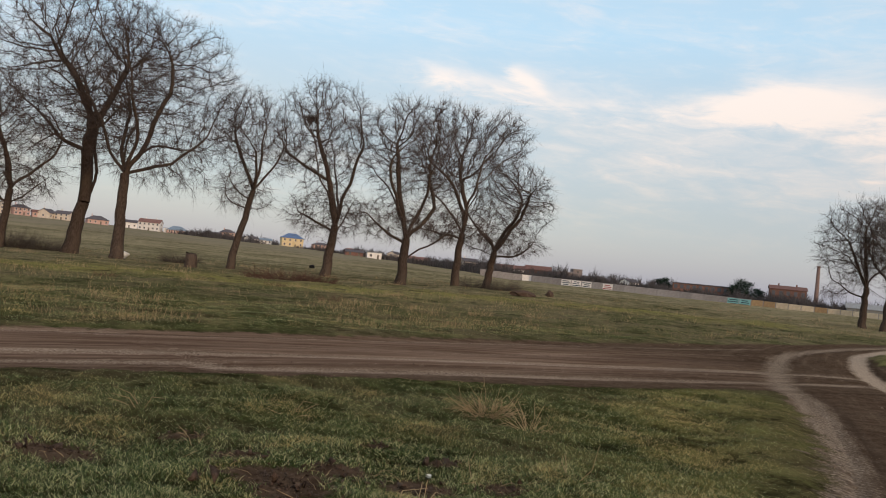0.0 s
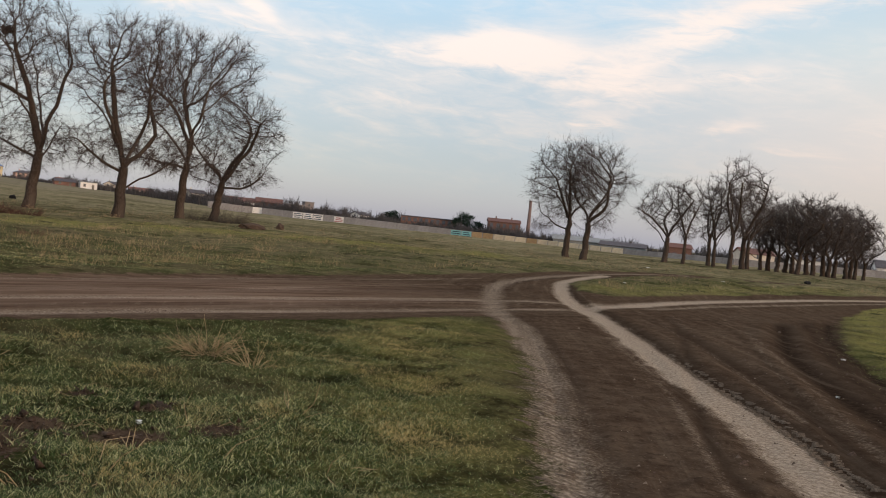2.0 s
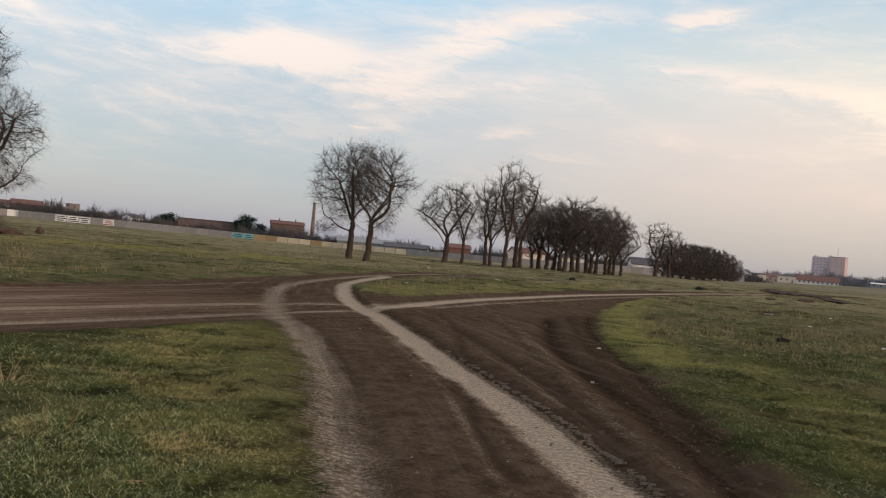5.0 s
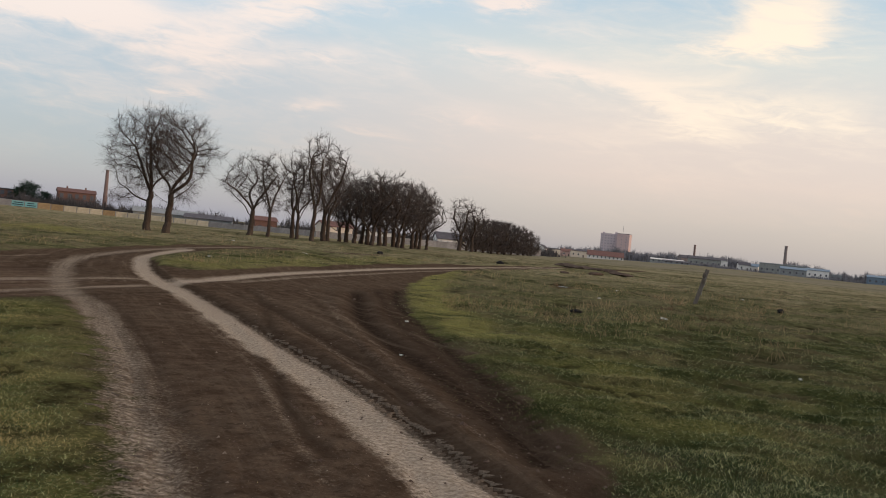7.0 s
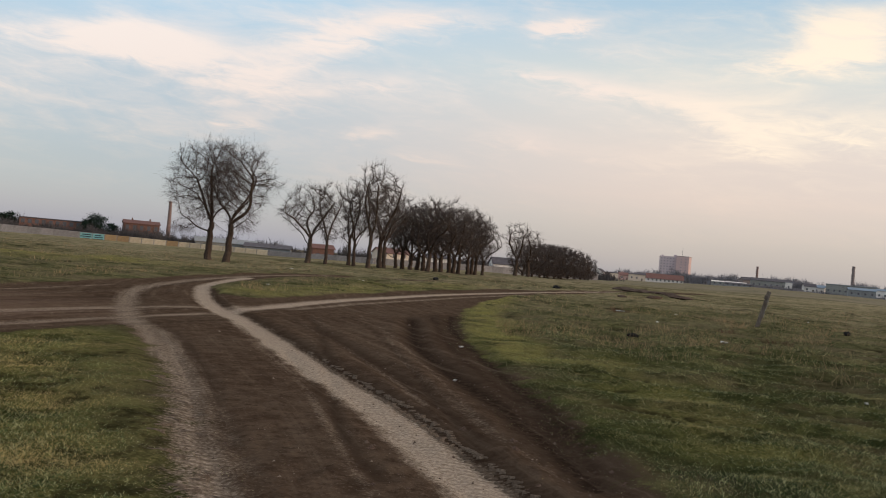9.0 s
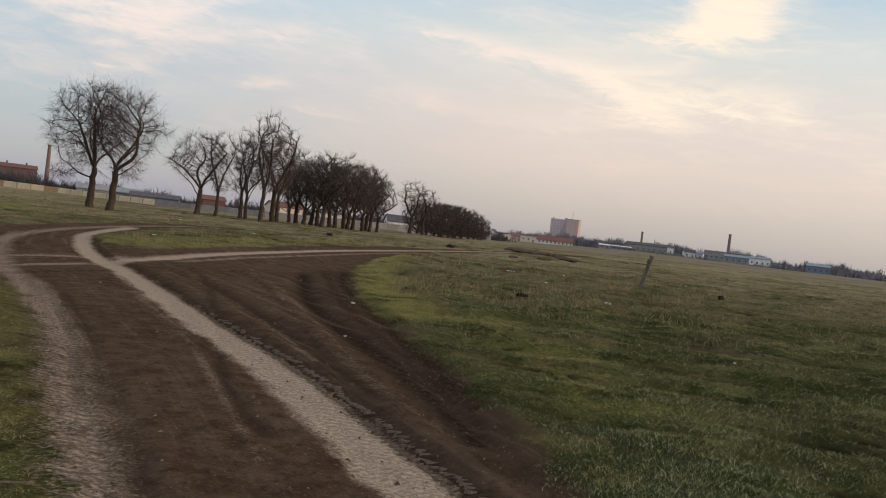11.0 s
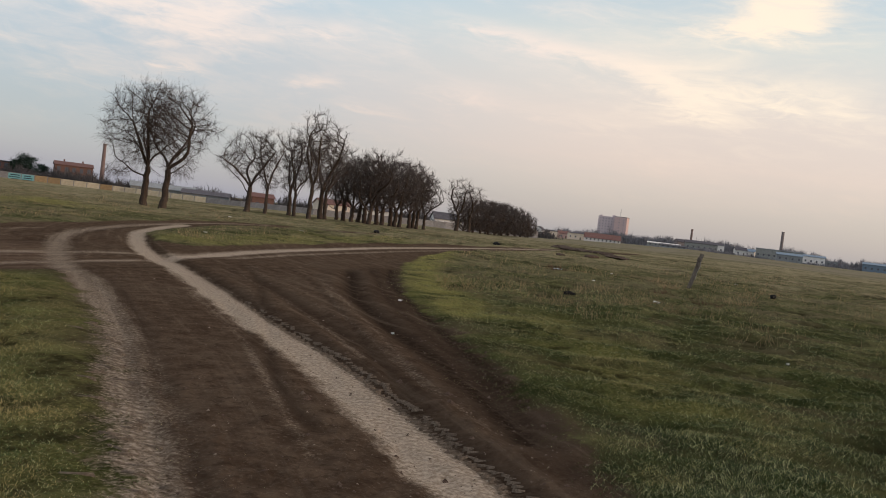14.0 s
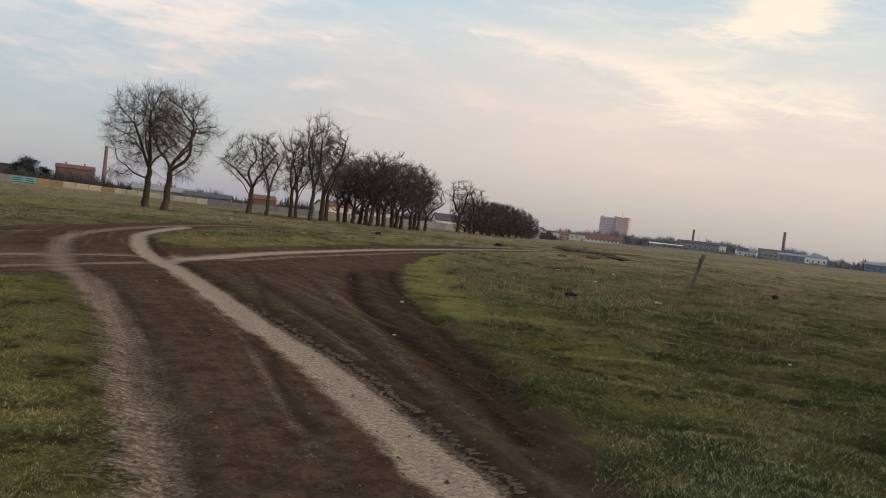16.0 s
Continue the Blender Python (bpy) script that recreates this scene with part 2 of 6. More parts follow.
def blade_material(name, blade_tones, straw):
    m, g, p = material(name)
    rnd = g.add("ShaderNodeNewGeometry").outputs["Random Per Island"]
    co = g.add("ShaderNodeTexCoord").outputs["Object"]
    at = g.add("ShaderNodeAttribute")
    at.attribute_name = "dry"
    # three greens; the pale last tone paints sun glint on some blades
    col = g.ramp(rnd, [(0.0, blade_tones[0]), (0.40, blade_tones[1]), (0.72, blade_tones[2]), (0.92, blade_tones[3])])
    other = g.math("FRACT", g.math("MULTIPLY", rnd, 37.7))
    f = g.smooth(g.math("ADD", g.math("ADD", at.outputs["Fac"], g.math("MULTIPLY", g.math("SUBTRACT", g.noise(co, 1.1, 4, 0.6), 0.5), 1.2)), g.math("MULTIPLY", g.math("SUBTRACT", other, 0.5), 0.9)), 0.35, 0.85)
    g.put(p.inputs["Base Color"], g.mix(f, col, straw))
    p.inputs["Roughness"].default_value = 0.55
    p.inputs["Specular IOR Level"].default_value = 0.15
    return m


GROUND = ground_material()
BARK = worn("grey_brown_bark", (0.062, 0.045, 0.036), 0.4, 2.0, 0.95, 0, 0.9, 14.0, (0.098, 0.073, 0.056), 0.6, (1, 1, 0.3))
TWIG = worn("dark_twigs", (0.072, 0.054, 0.048), 0.3, 3.0, 0.9, 0, 0)
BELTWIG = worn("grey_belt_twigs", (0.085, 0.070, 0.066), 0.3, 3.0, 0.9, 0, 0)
TWIG_GREY = worn("dark_grey_twigs", (0.085, 0.068, 0.060), 0.3, 3.0, 0.9, 0, 0)
GRASS = blade_material("short_green_grass", ((0.008, 0.019, 0.005), (0.034, 0.068, 0.018), (0.118, 0.156, 0.050), (0.60, 0.58, 0.31)), (0.46, 0.350, 0.155))
GRASS_DRY = blade_material("thin_dry_grass", ((0.008, 0.018, 0.005), (0.023, 0.045, 0.011), (0.062, 0.088, 0.025), (0.56, 0.54, 0.28)), (0.285, 0.245, 0.100))
GRASS_FAR = blade_material("rough_field_grass", ((0.016, 0.026, 0.008), (0.040, 0.058, 0.017), (0.105, 0.118, 0.040), (0.28, 0.26, 0.115)), (0.30, 0.245, 0.120))
STRAW = worn("bleached_straw", (0.33, 0.24, 0.14), 0.3, 4.0, 0.8, 0, 0)
RUSSET = worn("russet_dry_brush", (0.10, 0.055, 0.040), 0.35, 3.0, 0.9, 0, 0)
PRESSED = worn("pressed_dusty_mud", (0.150, 0.115, 0.088), 0.35, 9.0, 0.95, 0, 0.7, 60.0, (0.085, 0.062, 0.047), 0.6)
EARTH = worn("brown_clods", (0.070, 0.047, 0.036), 0.35, 8.0, 0.95, 0, 0.6, 40.0, (0.13, 0.10, 0.08), 0.5)
DUSTY = worn("pale_dried_mud", (0.20, 0.155, 0.125), 0.3, 8.0, 0.95, 0, 0.6, 40.0, (0.12, 0.09, 0.07), 0.5)
WOOD = worn("weathered_post_wood", (0.16, 0.135, 0.115), 0.35, 6.0, 0.9, 0, 0.6, 25.0, (0.07, 0.05, 0.04), 0.6, (1, 1, 0.15))
CONCRETE = worn("grey_fence_concrete", (0.26, 0.24, 0.235), 0.18, 0.6, 0.9, 0, 0.2, 20.0, (0.17, 0.15, 0.14), 0.6)
CREAM = worn("cream_painted_concrete", (0.56, 0.46, 0.33), 0.12, 0.6, 0.85, 0, 0.2, 20.0, (0.38, 0.29, 0.20), 0.6)
OCHRE = worn("ochre_painted_concrete", (0.36, 0.24, 0.13), 0.2, 0.6, 0.9, 0, 0.2, 20.0, (0.25, 0.17, 0.11), 0.6)
WHITE = worn("white_render", (0.70, 0.66, 0.63), 0.08, 0.4, 0.85, 0, 0.1, 20.0, (0.55, 0.50, 0.47), 0.4)
TEAL = worn("teal_spray_paint", (0.20, 0.42, 0.42), 0.2, 1.0, 0.7, 0, 0)
NAVY = worn("dark_spray_paint", (0.03, 0.05, 0.07), 0.2, 1.0, 0.7, 0, 0)
REDP = worn("red_spray_paint", (0.33, 0.05, 0.05), 0.2, 1.0, 0.7, 0, 0)
# House colours below are paled and less saturated: distance haze painted into them.
PINKWALL = worn("pink_render", (0.50, 0.33, 0.29), 0.12, 0.4, 0.85, 0, 0.1, 20.0, (0.40, 0.29, 0.26), 0.5)
# Tower walls: a sunlit and a shaded tone, distance haze painted into both.
PANELLIT = worn("sunlit_pink_wall_panels", (0.62, 0.45, 0.43), 0.1, 0.2, 0.85, 0, 0, 20.0, (0.56, 0.41, 0.40), 0.5)
PANELSHADE = worn("shaded_lilac_wall_panels", (0.54, 0.45, 0.47), 0.1, 0.2, 0.85, 0, 0, 20.0, (0.48, 0.41, 0.43), 0.5)
CREAMWALL = worn("cream_render", (0.60, 0.51, 0.42), 0.1, 0.4, 0.85, 0, 0.1, 20.0, (0.5, 0.42, 0.36), 0.5)
YELLOW = worn("yellow_render", (0.62, 0.50, 0.31), 0.1, 0.4, 0.85, 0, 0.1, 20.0, (0.52, 0.40, 0.20), 0.5)
# Brick red dulled, so distance haze is painted in beside the weathering.
BRICK = worn("weathered_hazed_red_brick", (0.17, 0.095, 0.078), 0.3, 0.7, 0.92, 0, 0.3, 18.0, (0.115, 0.070, 0.060), 0.6)
STACKBRICK = worn("pale_chimney_brick", (0.19, 0.13, 0.118), 0.2, 0.5, 0.92, 0, 0.3, 18.0, (0.20, 0.15, 0.14), 0.6)
# Brick lightened for far walls, which paints distance haze into it.
GREYBRICK = worn("far_grey_brick", (0.22, 0.185, 0.18), 0.25, 0.7, 0.92, 0, 0.3, 18.0, (0.16, 0.135, 0.135), 0.6)
SLATE = worn("dark_slate_roofing", (0.085, 0.078, 0.088), 0.25, 0.8, 0.8, 0, 0.3, 10.0, (0.13, 0.12, 0.13), 0.5)
REDROOF = worn("dark_red_roofing", (0.17, 0.095, 0.085), 0.25, 0.8, 0.8, 0, 0.3, 10.0, (0.13, 0.07, 0.065), 0.5)
BLUEROOF = worn("blue_metal_roofing", (0.07, 0.12, 0.24), 0.2, 0.8, 0.5, 0.2, 0.2, 10.0, (0.05, 0.12, 0.22), 0.5)
BLUEGREY = worn("blue_grey_metal_roofing", (0.14, 0.19, 0.25), 0.2, 0.8, 0.55, 0.1, 0.2, 10.0, (0.18, 0.20, 0.24), 0.5)
GREYSHED = worn("grey_corrugated_sheet", (0.24, 0.25, 0.26), 0.2, 0.5, 0.7, 0.1, 0.2, 10.0, (0.18, 0.17, 0.17), 0.5)
GREENSHED = worn("grey_green_render", (0.25, 0.25, 0.24), 0.2, 0.5, 0.9, 0, 0.2, 10.0, (0.15, 0.155, 0.145), 0.5)
CONIFER = worn("dark_conifer_needles", (0.022, 0.040, 0.028), 0.35, 1.5, 0.9, 0, 0)
# twigs of the horizon woods, with distance haze painted into the colour
HAZEWOOD = worn("hazed_grey_twigs", (0.22, 0.21, 0.23), 0.25, 0.3, 0.95, 0, 0, 20.0, (0.13, 0.135, 0.14), 0.6)
THICKET = worn("grey_thicket_twigs", (0.085, 0.076, 0.078), 0.3, 0.3, 0.95, 0, 0, 20.0, (0.055, 0.055, 0.050), 0.6)
PAPER = worn("white_litter", (0.72, 0.71, 0.69), 0.08, 6.0, 0.6, 0, 0.1)
BLUELITTER = worn("pale_blue_litter", (0.42, 0.50, 0.56), 0.1, 6.0, 0.5, 0, 0.1)
BLACKRAG = worn("black_rubbish", (0.018, 0.017, 0.017), 0.3, 6.0, 0.8, 0, 0.3)


def pane_material():
    m, g, p = material("hazed_window_glass")
    # glass colour lifted: distance haze painted into the dark panes
    p.inputs["Base Color"].default_value = (0.10, 0.10, 0.115, 1)
    p.inputs["Roughness"].default_value = 0.12
    return m


# Tower panes paled to paint distance haze over their windows.
HAZEPANE = worn("hazed_window_panes", (0.33, 0.29, 0.31), 0.15, 0.3, 0.35, 0, 0, 20.0, (0.24, 0.21, 0.23), 0.6)
PANE = pane_material()


# ---------------------------------------------------------------- mesh helpers
def mesh_from(name, verts, quads, mat, smooth=False, tris=None):
    """A mesh out of arrays of corners, four-sided and three-sided faces."""
    me = bpy.data.meshes.new(name)
    verts = np.asarray(verts, dtype=np.float32).reshape(-1, 3)
    nq = 0 if quads is None else len(quads)
    nt_ = 0 if tris is None else len(tris)
    loops = np.concatenate([np.asarray(a, dtype=np.int32).ravel() for a in (quads, tris) if a is not None and len(a)])
    starts = np.concatenate([np.arange(nq) * 4, nq * 4 + np.arange(nt_) * 3]).astype(np.int32)
    me.vertices.add(len(verts))
    me.vertices.foreach_set("co", verts.ravel())
    me.loops.add(len(loops))
    me.loops.foreach_set("vertex_index", loops)
    me.polygons.add(nq + nt_)
    me.polygons.foreach_set("loop_start", starts)
    if smooth:
        me.polygons.foreach_set("use_smooth", np.ones(nq + nt_, dtype=bool))
    me.materials.append(mat)
    me.update(calc_edges=True)
    return me


def part(name, data, mat, parent, label=""):
    """Links a bmesh or a mesh as one object under a thing or a part."""
    if isinstance(data, bmesh.types.BMesh):
        me = bpy.data.meshes.new(name)
        data.to_mesh(me)
        data.free()
        me.materials.append(mat)
        data = me
    ob = new(name, data)
    ob.parent = parent
    return tagged(ob, label)


def thing(name, m, label, category, group=""):
    ob = new(name)
    ob.matrix_world = m
    ob.empty_display_size = 0.2
    return tagged(ob, label, category, group)


def box(sx, sy, sz, at=(0, 0, 0), bm=None, rz=0.0, bevel=0.0):
    """A box that stands on at, in a bmesh."""
    bm = bm or bmesh.new()
    r = bmesh.ops.create_cube(bm, size=1)
    bmesh.ops.scale(bm, vec=(sx, sy, sz), verts=r["verts"])
    if bevel:
        es = list({e for v in r["verts"] for e in v.link_edges})
        r = bmesh.ops.bevel(bm, geom=es, offset=bevel, segments=1, affect="EDGES")
        vs = r["verts"]
        vs = list({v for f in r["faces"] for v in f.verts} | set(vs))
    else:
        vs = r["verts"]
    bmesh.ops.rotate(bm, verts=vs, cent=(0, 0, 0), matrix=Matrix.Rotation(radians(rz), 3, "Z"))
    bmesh.ops.translate(bm, vec=(at[0], at[1], at[2] + sz / 2), verts=vs)
    return bm


def tubes(P, R, sides):
    """Tapered tubes along the lines P (n, k, 3) with radii R (n, k): corners and four-sided faces."""
    n, k, _ = P.shape
    T = np.gradient(P, axis=1)
    T /= np.linalg.norm(T, axis=2, keepdims=True) + 1e-9
    ref = np.where(np.abs(T[:, :1, 2:3]) > 0.8, np.array([1.0, 0, 0]), np.array([0, 0, 1.0]))
    A = np.cross(T, np.broadcast_to(ref, T.shape))
    A /= np.linalg.norm(A, axis=2, keepdims=True) + 1e-9
    B = np.cross(T, A)
    ang = np.arange(sides) * 2 * np.pi / sides
    V = P[:, :, None] + R[:, :, None, None] * (np.cos(ang)[None, None, :, None] * A[:, :, None] + np.sin(ang)[None, None, :, None] * B[:, :, None])
    idx = np.arange(n * k * sides).reshape(n, k, sides)
    nxt = np.roll(idx, -1, axis=2)
    Q = np.stack([idx[:, :-1], nxt[:, :-1], nxt[:, 1:], idx[:, 1:]], axis=-1)
    return V.reshape(-1, 3), Q.reshape(-1, 4)


def join_arrays(pairs):
    vs, qs, o = [], [], 0
    for v, q in pairs:
        vs.append(v)
        qs.append(q + o)
        o += len(v)
    return np.concatenate(vs), np.concatenate(qs)


# ---------------------------------------------------------------- lie of the land
SLOPE_AZ = [-180, -60, -27, -20, -10, -3, 5, 11, 20, 26, 32, 38, 48, 57, 63, 72, 100, 180]
SLOPE_K = [0, .012, .013, .0105, .0073, .003, -.0035, -.0045, -.007, -.009, -.0105, -.009, -.005, -.002, .002, .001, 0, 0]


def ground_z(x, y):
    """The height of the open land: level round the camera, then sloped by bearing to fit its view of the horizon."""
    x, y = np.asarray(x, dtype=float), np.asarray(y, dtype=float)
    r = np.hypot(x, y)
    k = np.interp(np.degrees(np.arctan2(x, y)), SLOPE_AZ, SLOPE_K)
    s = np.clip((r - 60) / 220, 0, 1)
    return s * s * (3 - 2 * s) * np.minimum(r, 1300) * k


def on_land(x, y, dz=0.0, rz=0.0):
    return pose(x, y, float(ground_z(x, y)) + dz, 0, 0, rz)


def line_distance(x, y, pts):
    best = np.full(x.shape, 1e9)
    for (x0, y0), (x1, y1) in zip(pts, pts[1:]):
        dx, dy = x1 - x0, y1 - y0
        t = np.clip(((x - x0) * dx + (y - y0) * dy) / (dx * dx + dy * dy), 0, 1)
        best = np.minimum(best, np.hypot(x - x0 - t * dx, y - y0 - t * dy))
    return best


def curve_points(pts, n=6):
    """A smooth line through a few points."""
    p = np.array([pts[0], *pts, pts[-1]], dtype=float)
    out = []
    for i in range(1, len(p) - 2):
        for t in np.arange(n) / n:
            out.append(0.5 * (2 * p[i] + (p[i + 1] - p[i - 1]) * t + (2 * p[i - 1] - 5 * p[i] + 4 * p[i + 1] - p[i + 2]) * t * t + (3 * p[i] - p[i - 1] - 3 * p[i + 1] + p[i + 2]) * t ** 3))
    out.append(p[-2])
    return [tuple(a) for a in out]


def inside(x, y, poly):
    c = np.zeros(x.shape, dtype=bool)
    for (x0, y0), (x1, y1) in zip(poly, poly[1:] + poly[:1]):
        if y0 != y1:
            c ^= ((y0 > y) != (y1 > y)) & (x < (x1 - x0) * (y - y0) / (y1 - y0) + x0)
    return c


def shifted(pts, off):
    """The line moved sideways."""
    q = np.array(pts)
    t = np.gradient(q, axis=0)
    t /= np.linalg.norm(t, axis=1, keepdims=True) + 1e-9
    return [tuple(a) for a in q + np.stack([t[:, 1], -t[:, 0]], axis=1) * off]


# edges of the bare earth, in order round it
DIRT = [(-28, -7), (-4.1, 8.0), (-2.8, 8.7), (-0.5, 9.8), (0.9, 10.3), (2.5, 11.0), (4.3, 12.1), (5.0, 12.3), (4.5, 10.3), (3.8, 8.2), (3.1, 6.5), (2.5, 5.1), (2.1, 4.2),
        (1.0, 1.8), (-0.2, -1.0), (-3, -8), (-5, -16), (-1.5, -16), (0.5, -6), (3.0, 0.5), (4.7, 2.9), (5.6, 4.1), (6.5, 5.2), (7.6, 6.6), (8.8, 8.3), (10.1, 10.1), (12.9, 13.3),
        (16.5, 16.9), (21.0, 20.7), (27.2, 25.1), (38.4, 31.2), (59, 41.0), (70, 45.5), (90, 51), (90, 52.5), (70, 47.2), (59, 42.8), (42, 35.2), (37, 33.6), (26.6, 28.6), (18.4, 23.6), (13.8, 20.4), (11.1, 19.0),
        (10.5, 19.8), (11.8, 22.9), (14.7, 26.6), (20.5, 32.6), (26, 36.0), (30.9, 37.2), (40, 40.6), (40, 41.2), (30.9, 38.6), (25.5, 38.2), (20.2, 34.8), (14.9, 29.9), (10.9, 25.7), (8.2, 23.1), (5.3, 20.1), (1.5, 17.0),
        (-1.7, 14.3), (-4.0, 12.7), (-5.9, 11.3), (-28, -3.5)]
LEFT_TRACK = curve_points([(-1.0, -2.4), (0.9, 1.5), (2.2, 4.1), (2.6, 5.1), (3.1, 6.3), (3.9, 8.1), (4.7, 10.3), (5.2, 11.8), (5.7, 13.8), (7.1, 17.4), (8.6, 20.6), (11.2, 24.3), (15.8, 29.5), (20.7, 34.0), (25.0, 37.0), (30.0, 38.0), (40, 41)])
RIGHT_TRACK = curve_points([(0.6, -4.0), (2.2, 0.0), (3.7, 3.4), (4.2, 4.5), (4.9, 6.1), (5.7, 8.3), (6.7, 10.9), (7.9, 14.2), (8.9, 17.3), (10.6, 21.0), (12.1, 23.7), (14.5, 27.0), (17.5, 30.6)])
TRACKS = [  # line, half width, strength of the pale dust, depth of the rut
    (LEFT_TRACK, 0.36, 0.56, 0.03), (RIGHT_TRACK, 0.265, 1.0, 0.04),
    (curve_points([(-20, -0.2), (-5.8, 11.0), (-4.8, 11.5), (-3.2, 12.7), (-1.6, 13.9), (0.1, 15.3), (2.7, 17.4), (5.7, 19.6), (8.6, 22.2)]), 0.16, 0.46, 0.03),
    (curve_points([(-20, -2.0), (-4.8, 9.3), (-3.0, 10.6), (-0.6, 12.1), (2.1, 13.5), (4.3, 14.7), (6.8, 15.9), (8.6, 16.3), (10.7, 17.0)]), 0.26, 0.56, 0.04),
    (curve_points([(-20, -2.7), (-4.5, 8.6), (-2.4, 9.6), (0.1, 11.0), (1.8, 11.8), (3.7, 12.8), (5.6, 13.9), (7.2, 14.6), (8.7, 15.4)]), 0.24, 0.54, 0.04),
    (curve_points([(8.4, 15.5), (10.7, 17.1), (13.8, 19.3), (18.0, 21.9), (23.4, 25.1), (31.0, 29.0), (42.3, 34.5), (60.1, 42.3), (72, 46.6)]), 0.36, 0.85, 0.03),
    (curve_points([(10.5, 16.2), (13.9, 18.4), (18.4, 21.0), (24.0, 24.2), (31.4, 28.0), (42.5, 33.3)]), 0.25, 0.5, 0.03),
    (curve_points([(6.3, 10.9), (5.3, 8.3), (4.7, 6.9), (3.8, 5.2), (3.0, 3.6)]), 0.08, 0.36, 0.01),
    (curve_points([(11.0, 14.4), (10.2, 12.7), (9.1, 10.9), (7.0, 7.6), (5.2, 4.9), (4.5, 3.5)]), 0.07, 0.34, 0.02),
    (curve_points([(9.0, 14.2), (8.5, 12.8), (8.0, 11.6), (7.5, 10.2), (6.3, 7.7), (5.4, 5.9)]), 0.08, 0.34, 0.02),
    (curve_points([(9.9, 14.6), (9.3, 13.5), (8.9, 12.6)]), 0.24, 0.34, 0.01),
    (curve_points([(0.3, 13.6), (3.7, 16.5), (7.8, 19.9)]), 0.14, 0.40, 0.02),
    (curve_points([(13.2, 16.6), (11.4, 14.9), (10.3, 12.9), (8.6, 10.4), (7.2, 8.4), (5.9, 6.2), (4.9, 4.5)]), 0.07, 0.32, 0.02),
]
DARK_RUTS = [
    # dark stripe under the tread print: its depth shade painted in
    (shifted(RIGHT_TRACK, 0.30), 0.12, 0.9, 0.03),
    (curve_points([(14.6, 15.4), (12.0, 12.6), (9.9, 9.9), (8.2, 7.7), (6.8, 5.8), (5.4, 3.9)]), 0.15, 1.0, 0.04),
    (curve_points([(14.0, 15.0), (10.7, 11.2), (8.3, 8.2), (6.8, 6.0), (5.6, 4.4), (4.4, 2.8)]), 0.55, 0.55, 0.0),
    (curve_points([(12.6, 14.6), (11.2, 12.9), (9.0, 10.2), (7.3, 7.6), (6.0, 5.4), (4.6, 3.3)]), 0.19, 1.0, 0.045),
    (curve_points([(13.4, 14.8), (11.8, 12.8), (9.5, 10.0), (7.9, 7.8), (6.5, 5.7), (5.0, 3.6)]), 0.13, 0.8, 0.035),
    (curve_points([(8.6, 12.6), (7.3, 9.6), (6.2, 7.2), (5.5, 5.9), (4.7, 4.4)]), 0.14, 0.7, 0.025),
    (curve_points([(-20, -1.4), (-5.2, 10.0), (-1.9, 12.7), (1.1, 14.2), (4.6, 16.6), (8.0, 18.8)]), 0.3, 0.5, 0.03),
    (curve_points([(-20, -2.4), (-4.6, 8.95), (-1.7, 10.8), (1.0, 12.2), (3.8, 13.5)]), 0.18, 0.6, 0.03),
    (curve_points([(61, 36), (67, 42), (73, 48)]), 1.2, 0.8, 0.05),
]


def fine_streaks():
    """Narrow old wheel marks beside the main ones."""
    rng = np.random.default_rng(17)
    for i, spread, n in ((2, 0.8, 5), (3, 1.2, 10), (4, 0.8, 6), (5, 0.9, 5), (0, 0.6, 3), (1, 1.0, 4), (8, 1.2, 4), (9, 1.0, 4)):
        for k in range(n):
            line = shifted(TRACKS[i][0], rng.normal(0, spread))
            if rng.uniform() < 0.55:
                TRACKS.append((line, rng.uniform(0.025, 0.06), rng.uniform(0.2, 0.40), 0.008))
            else:
                DARK_RUTS.append((line, rng.uniform(0.03, 0.07), rng.uniform(0.3, 0.7), 0.012))


fine_streaks()


def lumps(x, y, scale, seed):
    """Smooth pseudo-random relief in -1 .. 1, out of a few turned waves."""
    rng = np.random.default_rng(seed)
    z = np.zeros(np.shape(x))
    for i in range(9):
        a, ph, f = rng.uniform(0, 6.283), rng.uniform(0, 6.283), rng.uniform(0.6, 1.9) / scale
        z += np.sin((x * np.cos(a) + y * np.sin(a)) * f * 6.283 + ph + 1.7 * np.sin((y * np.cos(a) - x * np.sin(a)) * f * 2.1 + ph))
    return z / 5.0


LUSH = [  # stretches of fresher, brighter turf: line, half width, strength
    (curve_points([(-26, 28), (-15.6, 30), (-11.0, 33.5), (-6.0, 33), (-1.9, 36.4), (3.6, 42.0), (9.4, 43.0), (15.0, 41.0)]), 3.2, 0.9),
    (curve_points([(30, 27.5), (20.6, 20.0), (16.6, 16.2), (13.2, 12.8), (10.2, 9.2), (9.6, 8.2)]), 0.62, 1.0),
    (curve_points([(11.0, 8.0), (8.9, 5.7), (6.8, 3.4)]), 0.7, 0.5),
    (curve_points([(11.9, 20.4), (16, 23), (24, 29), (36, 36)]), 1.4, 0.6),
    (curve_points([(1.3, 4.6), (1.9, 6.6), (2.9, 9.0), (3.6, 10.6)]), 0.9, 0.55),
]
BARE_SPOTS = [(-0.10, 5.05, 0.20), (0.1, 5.75, 0.10), (-0.6, 5.25, 0.16), (-2.3, 5.1, 0.20), (-0.95, 4.95, 0.30), (-0.75, 4.7, 0.22), (-0.4, 6.0, 0.10), (-1.7, 5.9, 0.12), (-1.25, 5.4, 0.14), (0.45, 5.15, 0.12)]


